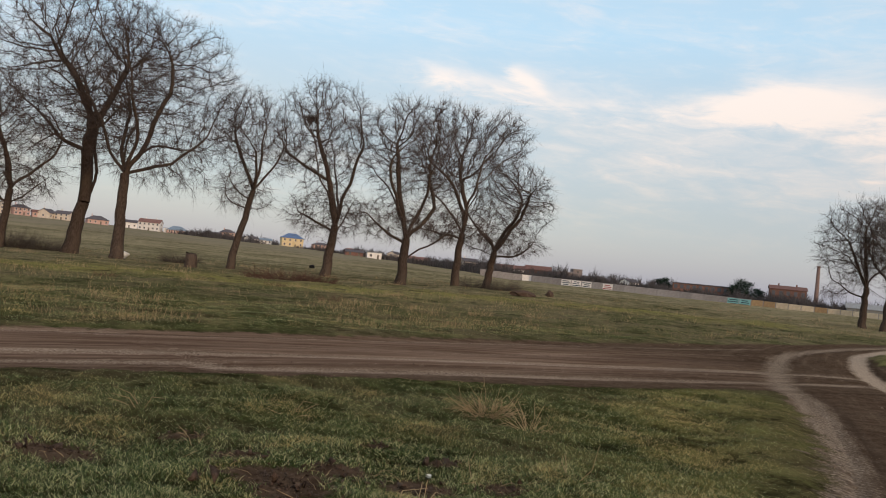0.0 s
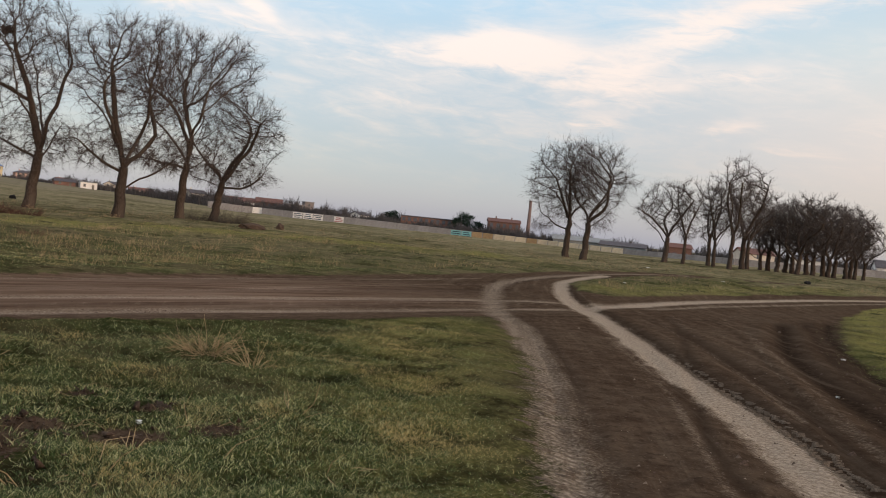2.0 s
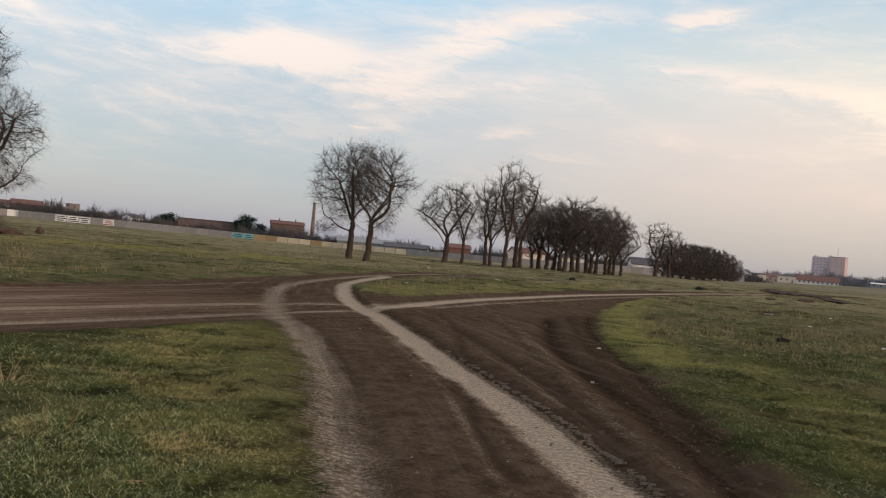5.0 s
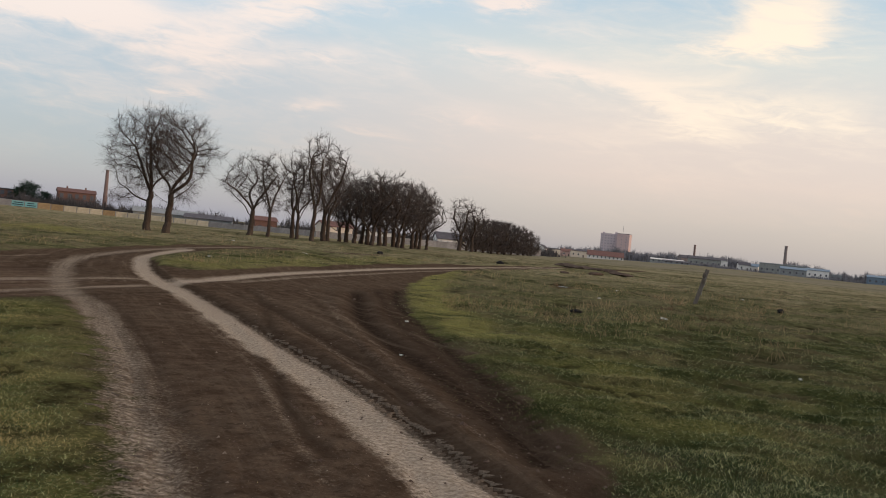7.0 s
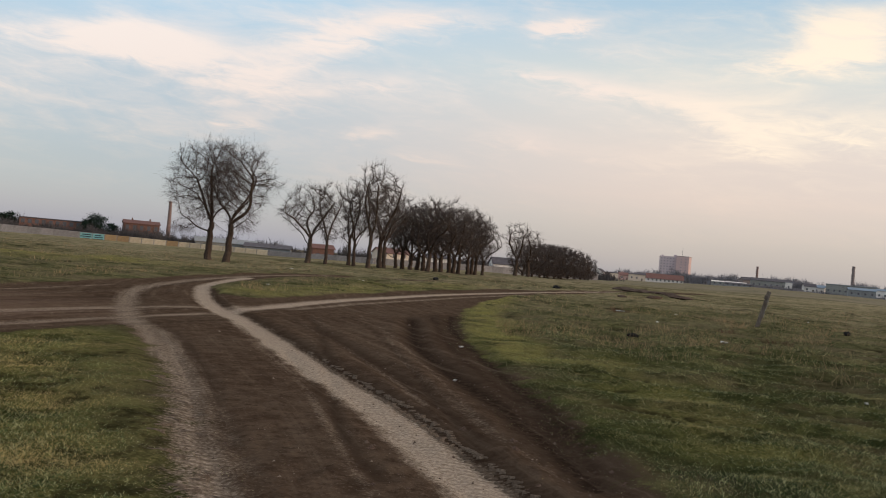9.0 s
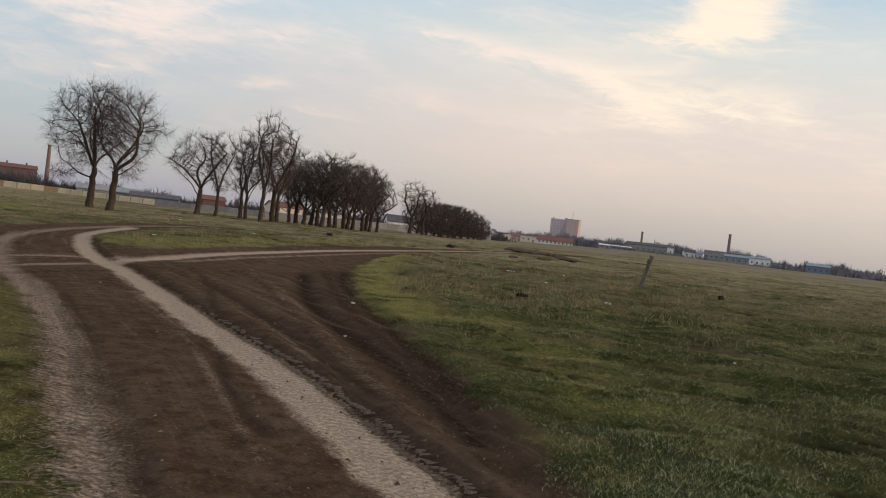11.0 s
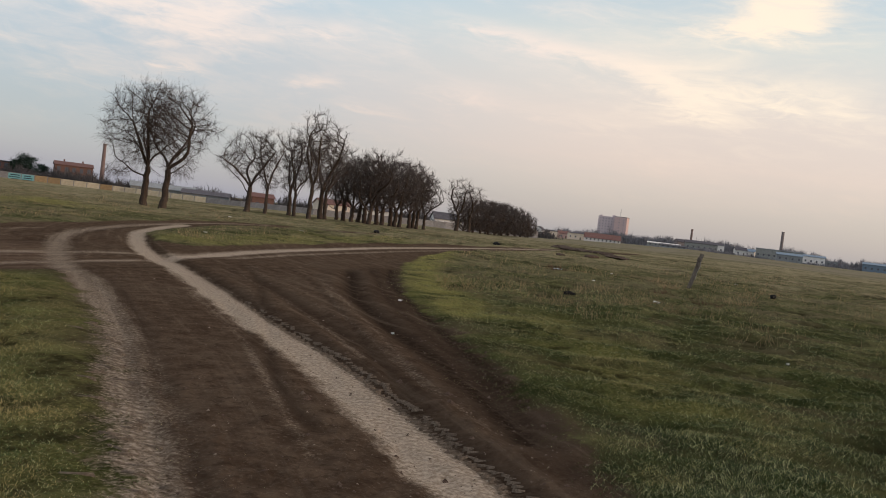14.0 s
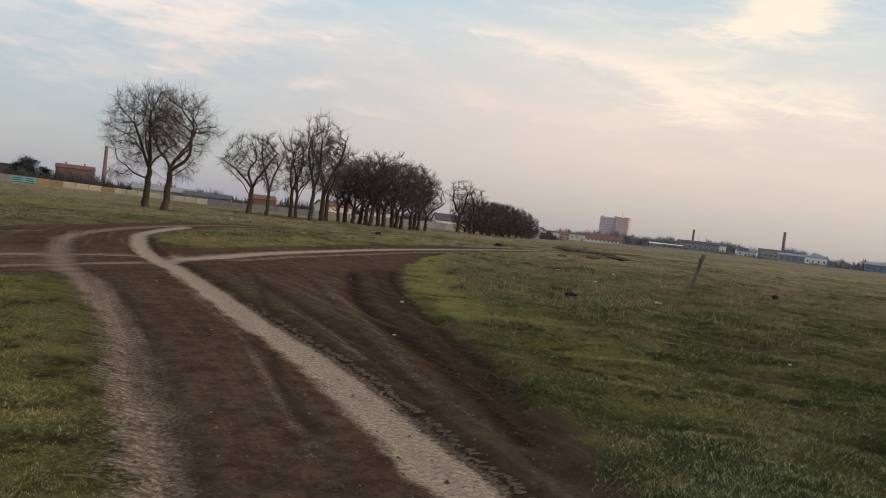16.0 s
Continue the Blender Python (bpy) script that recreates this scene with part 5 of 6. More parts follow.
def tower_block(x, y):
    """Two joined slabs of flats, with a mast on the roof."""
    face = math.degrees(math.atan2(-x, y))
    ob = thing("tower_block", on_land(x, y, 0, face), "pink panel tower block with a mast on its roof", "building")
    # left slab takes the painted shade tone, right slab the sunlit one
    a = part("slab", box(19.5, 14, 30.0, (-6.2, 0, -1.5), rz=6), PANELSHADE, ob)
    b = part("slab", box(13.5, 16, 30.6, (9.6, -2.5, -1.5), rz=-10), PANELLIT, ob)
    part("roof_house", box(3.4, 4, 2.2, (0.5, 0, 28.4), bevel=0.08), PANELSHADE, ob)
    part("roof_house", box(2.2, 3, 1.4, (-13.5, 0, 28.4), bevel=0.08), PANELSHADE, ob)
    part("parapet", box(13.7, 16.2, 0.5, (9.6, -2.5, 29.0), rz=-10), GREYBRICK, ob)
    bm = box(0.28, 0.28, 9.5, (7.5, 0, 29.0))
    box(2.2, 0.14, 0.14, (7.5, 0, 34.5), bm)
    part("mast", bm, GREYSHED, ob)
    for r_ in range(9):
        for c in range(5):
            cx = -14.0 + 3.2 * c
            wn = part("window", box(1.7, 0.12, 1.4, (cx - 0.1, -7.0 + (cx + 6.2) * 0.105 - 0.12, 1.4 + r_ * 3.0), rz=6), PANELSHADE, a)
            part("pane", box(1.4, 0.08, 1.1, (cx - 0.1, -7.0 + (cx + 6.2) * 0.105 - 0.19, 1.55 + r_ * 3.0), rz=6), HAZEPANE, wn)
        for c in range(2):
            cx = 6.8 + 4.8 * c
            wn = part("window", box(1.7, 0.12, 1.4, (cx, -10.55 - (cx - 9.6) * 0.176 - 0.06, 1.4 + r_ * 3.0), rz=-10), PANELLIT, b)
            part("pane", box(1.2, 0.08, 1.0, (cx, -10.55 - (cx - 9.6) * 0.176 - 0.13, 1.55 + r_ * 3.0), rz=-10), HAZEPANE, wn)
    for c, z in ((-4.0, 12), (-4.0, 15), (-4.0, 18), (-2.4, 12), (-2.4, 15)):
        part("balcony", box(2.2, 1.3, 1.1, (c, -7.6, z)), PANELSHADE, a)


tower_block(509 * 1.6, 318 * 1.6)


# ---------------------------------------------------------------- concrete fence
def fence():
    line = [(14.0, 289.0), (29.2, 288.5), (54.6, 274.6), (89.9, 254.6), (112.1, 236.8), (128.0, 214.0), (144.0, 190.0), (172.0, 176.0), (215.0, 158.0)]
    ob = thing("concrete_fence", pose(0, 0, 0), "long panel fence of grey concrete with painted stretches", "fence")
    seg = [math.dist(a, b) for a, b in zip(line, line[1:])]
    total, step, s = sum(seg), 3.6, 0.0
    panel = box(3.42, 0.14, 2.35, bevel=0.03)
    for i in range(3):
        box(3.1, 0.05, 0.5, (0, -0.09, 0.25 + i * 0.68), panel)
    me = {}
    for mat in (CONCRETE, CREAM, OCHRE, WHITE):
        m_ = bpy.data.meshes.new("panel")
        panel.to_mesh(m_)
        m_.materials.append(mat)
        me[mat.name] = m_
    panel.free()
    post_bm = box(0.2, 0.24, 2.5, bevel=0.02)
    pm = bpy.data.meshes.new("post")
    post_bm.to_mesh(pm)
    post_bm.free()
    pm.materials.append(CONCRETE)
    n = 0
    while s < total - step:
        acc, i = s, 0
        while acc > seg[i]:
            acc -= seg[i]
            i += 1
        (x0, y0), (x1, y1) = line[i], line[i + 1]
        t = (acc + step / 2) / seg[i]
        x, y = x0 + (x1 - x0) * t, y0 + (y1 - y0) * t
        rz = math.degrees(math.atan2(y1 - y0, x1 - x0))
        az = math.degrees(math.atan2(x, y))
        mat = CONCRETE
        if 5.3 < az < 6.6:
            mat = WHITE
        elif 20.6 < az < 22.2 or 24.4 < az < 25.2:
            mat = OCHRE
        elif 22.2 <= az <= 24.4 or 25.2 <= az < 30.4:
            mat = CREAM
        z = float(ground_z(x, y))
        p = new("panel", me[mat.name])
        p.parent = ob
        p.matrix_world = pose(x, y, z - 0.15, 0, random.uniform(-0.8, 0.8), rz)
        q = new("post", pm)
        q.parent = ob
        q.matrix_world = pose(x - math.cos(radians(rz)) * step / 2, y - math.sin(radians(rz)) * step / 2, z - 0.2, 0, 0, rz)
        # sprayed lettering that cannot be read: plain bars
        if 18.9 < az < 20.6 or 8.6 < az < 10.2 or 11.0 < az < 11.8:
            base, ink = (TEAL, NAVY) if az > 15 else (WHITE, REDP if az > 10.5 else NAVY)
            part("painted_field", box(3.3, 0.03, 2.0, (0, -0.135, 0.2)), base, p)
            for k in range(3):
                part("paint_bar", box(2.9 - 0.5 * ((k + n) % 3), 0.03, 0.26, (0.2 * ((k + n) % 2) - 0.1, -0.16, 0.45 + k * 0.58), bevel=0.01), ink, p)
        n += 1
        s += step


fence()


# ---------------------------------------------------------------- thickets and far woods
def thicket(name, rows, mat, label, leaf=0.35, seed=7):
    """Distant scrub: countless leafless stems, each with a few twigs, standing along a line. rows: (x, y, width, depth, height, count)."""
    rng = np.random.default_rng(seed)
    V = []
    for x, y, w, d, h, n in rows:
        face = math.atan2(-x, y)
        n = max(30, n // 3)
        u, v = rng.normal(0, 0.33, n), rng.normal(0, 0.3, n)
        top = h * (0.72 + 0.28 * np.sin(u * 9 + x) * np.cos(u * 17 + y)) * (1 - 0.55 * np.minimum(1, np.abs(u)) ** 2) * rng.uniform(0.55, 1, n)
        px = x + u * w * math.cos(face) - v * d * math.sin(face)
        py = y + u * w * math.sin(face) + v * d * math.cos(face)
        c = np.stack([px, py, ground_z(px, py) - 0.4], axis=1)
        up = unit(rng.normal(0, 0.16, (n, 3)) + np.array([0, 0, 1.0])) * top[:, None]
        wd = unit(rng.normal(0, 1, (n, 3)) * np.array([1, 1, 0.0])) * leaf * 0.5
        V.append(np.stack([c - wd, c + wd, c + up], axis=1).reshape(-1, 3))
        k = np.repeat(np.arange(n), 3)
        b = c[k] + up[k] * rng.uniform(0.25, 0.85, (len(k), 1))
        tw = unit(rng.normal(0, 0.6, (len(k), 3)) + np.array([0, 0, 0.9])) * (top[k] * rng.uniform(0.18, 0.42, len(k)))[:, None]
        ww = unit(rng.normal(0, 1, (len(k), 3)) * np.array([1, 1, 0.3])) * leaf * 0.26
        V.append(np.stack([b - ww, b + ww, b + tw], axis=1).reshape(-1, 3))
    V = np.concatenate(V)
    T = np.arange(len(V)).reshape(-1, 3)
    ob = new(name, mesh_from(name, V, None, mat, False, T))
    tagged(ob, label, "thicket", kind="stuff")


def bands(*runs):
    """Heaps of scrub strung along bearings: (from, to, distance, height, step)."""
    out = []
    for a0, a1, d, h, step in runs:
        a, i = a0, 0
        while a < a1:
            dd = d * (1 + 0.03 * math.sin(i * 2.7))
            hh = h * (0.65 + 0.35 * math.sin(i * 1.9 + d) ** 2 + 0.2 * math.sin(i * 0.7))
            out.append((math.sin(radians(a)) * dd, math.cos(radians(a)) * dd, dd * radians(step) * 2.2, 8, hh, int(300 + 70 * hh)))
            a += step
            i += 1
    return out


thicket("scrub", bands((-17, -12.5, 560, 7, 0.6), (-14.5, -11.5, 700, 9, 0.6), (-9, -4, 600, 5, 0.7), (-6, 3.5, 540, 8, 0.5), (0, 1.8, 500, 9, 0.5), (3, 10, 430, 9.5, 0.5), (2, 16, 475, 11, 0.5), (9.5, 15.5, 400, 8.5, 0.5), (13.5, 20, 372, 7.0, 0.35)),
        THICKET, "grey leafless scrub along the fence and yards", 0.45, 3)
thicket("scrub", bands((19, 24, 372, 7.0, 0.35), (21.2, 22.6, 380, 8.5, 0.3), (22.4, 31, 335, 8.5, 0.45), (24.5, 29.5, 300, 6.5, 0.5), (30, 46, 300, 7.5, 0.6), (38, 54, 330, 8.0, 0.6)), THICKET, "leafless scrub round sheds behind the belt", 0.38, 4)
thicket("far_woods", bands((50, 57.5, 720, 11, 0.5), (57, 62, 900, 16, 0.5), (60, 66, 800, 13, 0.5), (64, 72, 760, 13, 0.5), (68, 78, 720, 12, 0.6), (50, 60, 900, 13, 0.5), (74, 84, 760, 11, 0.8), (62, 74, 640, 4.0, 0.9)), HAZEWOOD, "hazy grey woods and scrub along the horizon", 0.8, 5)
poplars = []
for i in range(13):
    a = 57.8 + i * 0.62 + 0.3 * math.sin(i * 5.1)
    poplars.append((math.sin(radians(a)) * 960, math.cos(radians(a)) * 960, 4.0, 4.0, 11 + 6 * abs(math.sin(i * 2.3)), 130))
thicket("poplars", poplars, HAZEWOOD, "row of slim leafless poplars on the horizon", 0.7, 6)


def conifer(x, y, h, w, seed, label):
    """A ragged evergreen: a trunk with tiers of short needle sprays."""
    rng = np.random.default_rng(seed)
    ob = thing("conifer", on_land(x, y), label, "tree", "dark evergreens behind the fence")
    P = np.array([[[0, 0, -0.3], [0.05, 0, h * 0.5], [0, 0, h]]])
    part("trunk", mesh_from("trunk", *tubes(P, np.array([[0.22, 0.14, 0.03]]), 8), BARK, True), BARK, ob)
    n, k = 2600, 26
    t = np.linspace(0.3, 1, k)
    a = rng.uniform(0, 6.283, k)
    q = w / 2 * (1.0 - 0.55 * np.abs(t - 0.5) * 2) * rng.uniform(0.3, 1.0, k)
    cc = np.stack([np.cos(a) * q, np.sin(a) * q, t * h * 0.95], axis=1)
    pick = rng.integers(0, k, n)
    c = cc[pick] + rng.normal(0, 1, (n, 3)) * np.array([w * 0.13, w * 0.13, h * 0.055])
    V = (c[:, None] + rng.normal(0, 0.26, (n, 3, 3)) * np.array([1, 1, 0.6])).reshape(-1, 3)
    part("crown", mesh_from("crown", V, None, CONIFER, False, np.arange(n * 3).reshape(-1, 3)), CONIFER, ob)


for x, y, h, w, sd in ((111.4, 310.2, 11.0, 7.5, 1), (114.0, 309.4, 10.0, 7.5, 2), (109.4, 311.0, 8.0, 6.0, 3), (117.4, 307.6, 7.4, 6.0, 4), (88.2, 328.4, 8.2, 6.0, 5), (86.2, 329.0, 7.2, 5.0, 6)):
    conifer(x * 1.22, y * 1.22, h, w, sd, "ragged dark evergreen behind the concrete fence")


# ---------------------------------------------------------------- grass
def bare(x, y):
    """How bare the earth is, 0 to 1."""
    d = line_distance(x, y, DIRT + DIRT[:1])
    return np.where(inside(x, y, DIRT), d, -d)


def grass(name, x, y, h, w, mat, label, rng, bend=0.6, dry=None, fine=True):
    """Blades at the places x, y, of heights h and widths w: bent, of two faces, or plain ones of one."""
    n = len(x)
    z = height(x, y)
    a = rng.uniform(0, 6.283, n)
    b = rng.uniform(0, 6.283, n)
    s = np.stack([np.cos(a), np.sin(a), np.zeros(n)], axis=1) * (w / 2)[:, None]
    lean = np.stack([np.cos(b), np.sin(b), np.zeros(n)], axis=1) * (h * bend * rng.uniform(0.2, 1.3, n))[:, None]
    root = np.stack([x, y, z - 0.01], axis=1)
    tip = root + lean + np.array([0, 0, 1.0]) * h[:, None]
    if fine:
        mid = root + lean * 0.35 + np.array([0, 0, 1.0]) * (h * 0.6)[:, None]
        V = np.stack([root - s, root + s, mid + s * 0.75, mid - s * 0.75, tip], axis=1).reshape(-1, 3)
        o = (np.arange(n) * 5)[:, None]
        me = mesh_from(name, V, o + np.array([[0, 1, 2, 3]]), mat, False, o + np.array([[3, 2, 4]]))
    else:
        V = np.stack([root - s, root + s, tip], axis=1).reshape(-1, 3)
        me = mesh_from(name, V, None, mat, False, np.arange(3 * n).reshape(-1, 3))
    if dry is not None:
        me.attributes.new("dry", "FLOAT", "POINT").data.foreach_set("value", np.repeat(dry, 5 if fine else 3).astype(np.float32))
    tagged(new(name, me), label, "grass", kind="stuff")


def scatter(rng, n, r0, r1, a0, a1, power=1.0):
    """Places over a sector of the land, thinning out with distance."""
    r = r0 * (r1 / r0) ** (rng.uniform(0, 1, n) ** power)
    a = np.radians(rng.uniform(a0, a1, n))
    return r * np.sin(a), r * np.cos(a), r


def fresh(x, y):
    """How fresh or yellow the turf is along the listed stretches."""
    f = np.zeros(x.shape)
    for pts, hw, s in LUSH:
        f = np.maximum(f, np.exp(-(line_distance(x, y, pts) / hw) ** 2) * s)
    return f


rng = np.random.default_rng(41)
for r0, r1, count, fine in ((3.7, 6.2, 330000, True), (6.2, 22.0, 640000, False)):
    x, y, r = scatter(rng, count, r0, r1, -31, 80)
    edge = -bare(x, y)
    hol = hollows(x, y) * np.where(x > 4.5, np.clip(edge / 1.3, 0.15, 1), 1)
    spot = np.zeros(len(x))
    for bx, by, br in BARE_SPOTS:
        spot = np.maximum(spot, np.exp(-(np.hypot((x - bx) * 0.75, y - by) / br) ** 4))
    soft = np.clip(4.5 - np.hypot(x - 2.4, y - 6.5), 0, 1)
    left = (x < 5.2) & (y > 0.6 * x)
    keep = (edge > np.where(left, 0.06, -0.06) + 0.18 * soft + (0.2 + 0.16 * soft) * rng.normal(0, 1, len(x))) & (hol + rng.normal(0, 0.32, len(x)) < np.where(left, 0.62, 0.42)) & (spot < rng.uniform(0.2, 0.9, len(x)))
    x, y, r, hol, edge, left = x[keep], y[keep], r[keep], hol[keep], edge[keep], left[keep]
    h = np.clip(0.026 - 0.016 * hol + rng.normal(0, 0.008, len(x)), 0.007, 0.07) * np.where(left, np.clip(0.4 + edge * 0.6, 0.4, 1), np.clip(0.72 + edge * 0.4, 0.72, 1))
    w = 0.0012 + 0.00034 * r
    dry = np.where(left, 0.02, -0.08) + 0.05 * np.clip(r - 6, 0, 3) + 0.50 * lumps(x, y, 2.0, 31) + 0.26 * lumps(x, y, 0.6, 33) - 0.10 * hol + 0.55 * fresh(x, y) + np.clip(0.5 - edge, 0, 0.5) * 0.6
    grass("grass", x[left], y[left], h[left], w[left], GRASS, "short tufted green grass with straw between the tracks", rng, 1.5, dry[left], fine)
    grass("grass", x[~left], y[~left], h[~left], w[~left], GRASS_DRY, "thin olive grass beside the rutted track", rng, 1.5, dry[~left], fine)
x, y, r = scatter(rng, 24000, 0.3, 5.0, 82, 329)
keep = (bare(x, y) < -0.06 + 0.15 * rng.normal(0, 1, len(x)))
x, y, r = x[keep], y[keep], r[keep]
grass("grass", x, y, rng.uniform(0.010, 0.030, len(x)), 0.003 + 0.0006 * r, GRASS, "short tufted green grass beside the track", rng, 1.5, 0.15 + 0.4 * lumps(x, y, 1.3, 31), False)
x, y, r = scatter(rng, 230000, 19.0, 80.0, -34, 84)
hol = hollows(x, y) + 0.5 * lumps(x, y, 6.0, 24)
keep = (bare(x, y) < -0.1) & (hol + rng.normal(0, 0.5, len(x)) < 0.25)
x, y, r, hol = x[keep], y[keep], r[keep], hol[keep]
fr = fresh(x, y)
h = np.clip(0.040 - 0.03 * hol + rng.normal(0, 0.015, len(x)), 0.012, 0.14)
grass("grass", x, y, h, 0.0035 + 0.00034 * r, GRASS_FAR, "rough olive grass over the open field", rng, 1.4, 0.26 + 0.30 * lumps(x, y, 5.0, 32) + 0.45 * fr, False)
# tall straw in the rough
x, y, r = scatter(rng, 80000, 14.0, 75.0, -34, 84)
patch = lumps(x, y, 3.5, 25) + 0.8 * lumps(x, y, 11.0, 26)
keep = (bare(x, y) < -0.8) & (patch + rng.normal(0, 0.25, len(x)) > 0.42)
x, y, r = x[keep], y[keep], r[keep]
grass("dry_straw", x, y, rng.uniform(0.05, 0.24, len(x)), 0.0016 + 0.00036 * r, STRAW, "pale dead grass stalks in patches", rng, 0.7, None, False)


# ---------------------------------------------------------------- small things
def stalks(name, x, y, n, spread, length, r, mat, label, category, seed, flat=0.4, splay=1.0, group=""):
    """A bunch of dry stems."""
    rng = np.random.default_rng(seed)
    a = rng.uniform(0, 6.283, n)
    q = np.sqrt(rng.uniform(0, 1, n)) * spread
    base = np.stack([np.cos(a) * q, np.sin(a) * q, np.full(n, -0.02)], axis=1)
    d = np.stack([np.cos(a) * splay, np.sin(a) * splay, rng.uniform(flat, 1.0, n)], axis=1) + rng.normal(0, 0.35, (n, 3))
    d[:, 2] = np.abs(d[:, 2])
    d /= np.linalg.norm(d, axis=1, keepdims=True)
    L = (length * rng.uniform(0.4, 1.2, n))[:, None]
    p1 = base + d * L * 0.5
    d2 = d + rng.normal(0, 0.3, (n, 3)) + np.array([0, 0, -0.25])
    p2 = p1 + d2 / np.linalg.norm(d2, axis=1, keepdims=True) * L * 0.5
    P = np.stack([base, p1, p2], axis=1)
    P[:, :, 2] = np.maximum(P[:, :, 2], -0.02)
    ob = new(name, mesh_from(name, *tubes(P, np.full((n, 3), r) * np.array([1, 0.8, 0.4]), 3), mat))
    ob.matrix_world = pose(x, y, float(height(x, y)[0]))
    return tagged(ob, label, category, group)


stalks("dry_weed", 0.5, 7.9, 150, 0.17, 0.32, 0.003, STRAW, "tangled straw-coloured dry weed in green grass", "plant", 1, 0.05, 1.0)
stalks("dry_weed", 0.85, 7.35, 26, 0.10, 0.34, 0.003, STRAW, "bent dry weed stems in green grass", "plant", 2)
WEEDS = "bleached dry stems lying in the grass"
for i, (x, y, n, L) in enumerate(((-0.2, 4.4, 6, 0.30), (-0.05, 4.65, 6, 0.30), (-0.45, 4.3, 6, 0.28), (0.3, 5.3, 5, 0.22), (0.35, 4.6, 3, 0.24), (0.9, 5.6, 4, 0.40), (0.95, 4.5, 4, 0.24), (-2.3, 6.6, 6, 0.35), (-1.6, 5.6, 5, 0.3), (-1.2, 7.0, 6, 0.3))):
    stalks("dry_weed", x, y, n, 0.10, L, 0.0035, STRAW, "few bleached stems sprawling in the grass", "plant", 50 + i, 0.1, 1.2, WEEDS)
stalks("dry_bush", -7.2, 39.0, 420, 1.7, 0.8, 0.010, RUSSET, "low sprawling russet dry bush under the trees", "shrub", 3, 0.1, 0.8)
stalks("dry_bush", -5.6, 38.4, 200, 0.9, 0.5, 0.010, RUSSET, "thin russet dry bush under the trees", "shrub", 13, 0.1, 0.8)
stalks("shrub", -25.1, 48.5, 700, 1.2, 1.3, 0.006, TWIG_GREY, "leafless grey shrub at the foot of an elm", "shrub", 4, 0.5, 0.6)
stalks("shrub", -23.4, 49.3, 500, 1.0, 1.1, 0.006, TWIG_GREY, "leafless grey shrub at the foot of an elm", "shrub", 5, 0.5, 0.6)
stalks("shrub", -15.6, 50.0, 420, 1.0, 0.8, 0.006, TWIG_GREY, "low leafless shrub behind the tree row", "shrub", 6, 0.4, 0.7)
stalks("shrub", 4.6, 61.0, 420, 1.2, 1.2, 0.006, TWIG_GREY, "leafless suckers round an elm's foot", "shrub", 7, 0.5, 0.6)
stalks("shrub", 2.4, 61.5, 300, 1.0, 1.0, 0.006, TWIG_GREY, "leafless suckers beside an elm", "shrub", 8, 0.5, 0.6)
for i, (x, y) in enumerate(((21.5, 11.5), (24.5, 12.9), (27.0, 11.4), (19.5, 9.2), (17.4, 9.9), (28.5, 15.5), (24.0, 17.0), (31.5, 12.5), (22.5, 9.6), (-3.2, 24.5), (3.0, 26.0), (-8.5, 29.0), (-10.8, 27.0), (-1.8, 33.0), (1.2, 24.2), (-6.0, 30.5), (-2.6, 48.6), (-6.5, 49.0))):
    stalks("grass_tussock", x, y, 60, 0.34, 0.30, 0.004, STRAW if i % 3 else RUSSET, "dry straw tussock standing out of short grass", "plant", 20 + i, 0.6, 0.5, "dry tussocks on the field")


def leaning_post(x, y):
    """An old fence post that leans, with a cross piece and a hanging wire end."""
    ob = thing("fence_post", on_land(x, y, 0.0, 0), "weathered grey wooden post leaning over in the field", "post")
    face = math.atan2(-x, y)
    lean = Matrix.Rotation(face, 4, "Z") @ Matrix.Rotation(radians(14), 4, "Y")
    bm = box(0.145, 0.11, 1.58, (0, 0, -0.25), bevel=0.014)
    bmesh.ops.transform(bm, matrix=lean, verts=bm.verts)
    part("shaft", bm, WOOD, ob)
    bm = box(0.165, 0.125, 0.16, (-0.02, -0.012, 1.02), bevel=0.02)
    bmesh.ops.transform(bm, matrix=lean, verts=bm.verts)
    part("bracket", bm, WOOD, ob, "split block nailed near the top")
    P = np.array([[[0.02, -0.06, 1.05], [0.10, -0.08, 0.9], [0.06, -0.07, 0.62], [0.10, -0.06, 0.35]]])
    v, q = tubes(P, np.full((1, 4), 0.006), 4)
    me = mesh_from("wire", v, q, GREYSHED)
    me.transform(lean)
    part("wire", me, GREYSHED, ob, "rusty loose wire end")


leaning_post(28.7, 14.35)


def clod(name, x, y, sx, sy, sz, mat, label, category, seed, rz=0.0, group=""):
    """A lump with an uneven skin."""
    rng = np.random.default_rng(seed)
    bm = bmesh.new()
    bmesh.ops.create_icosphere(bm, subdivisions=2, radius=0.5)
    for v in bm.verts:
        k = 1 + 0.28 * noise.noise(v.co * 3.1 + Vector((seed, 0, 0))) + 0.08 * rng.normal()
        v.co = Vector((v.co.x * sx * k, v.co.y * sy * k, max(v.co.z, -0.2) * sz * k + sz * 0.16))
    me = bpy.data.meshes.new(name)
    bm.to_mesh(me)
    bm.free()
    me.materials.append(mat)
    ob = new(name, me)
    ob.matrix_world = pose(x, y, float(height(x, y)[0]) + 0.01, 0, 0, rz)
    return tagged(ob, label, category, group)


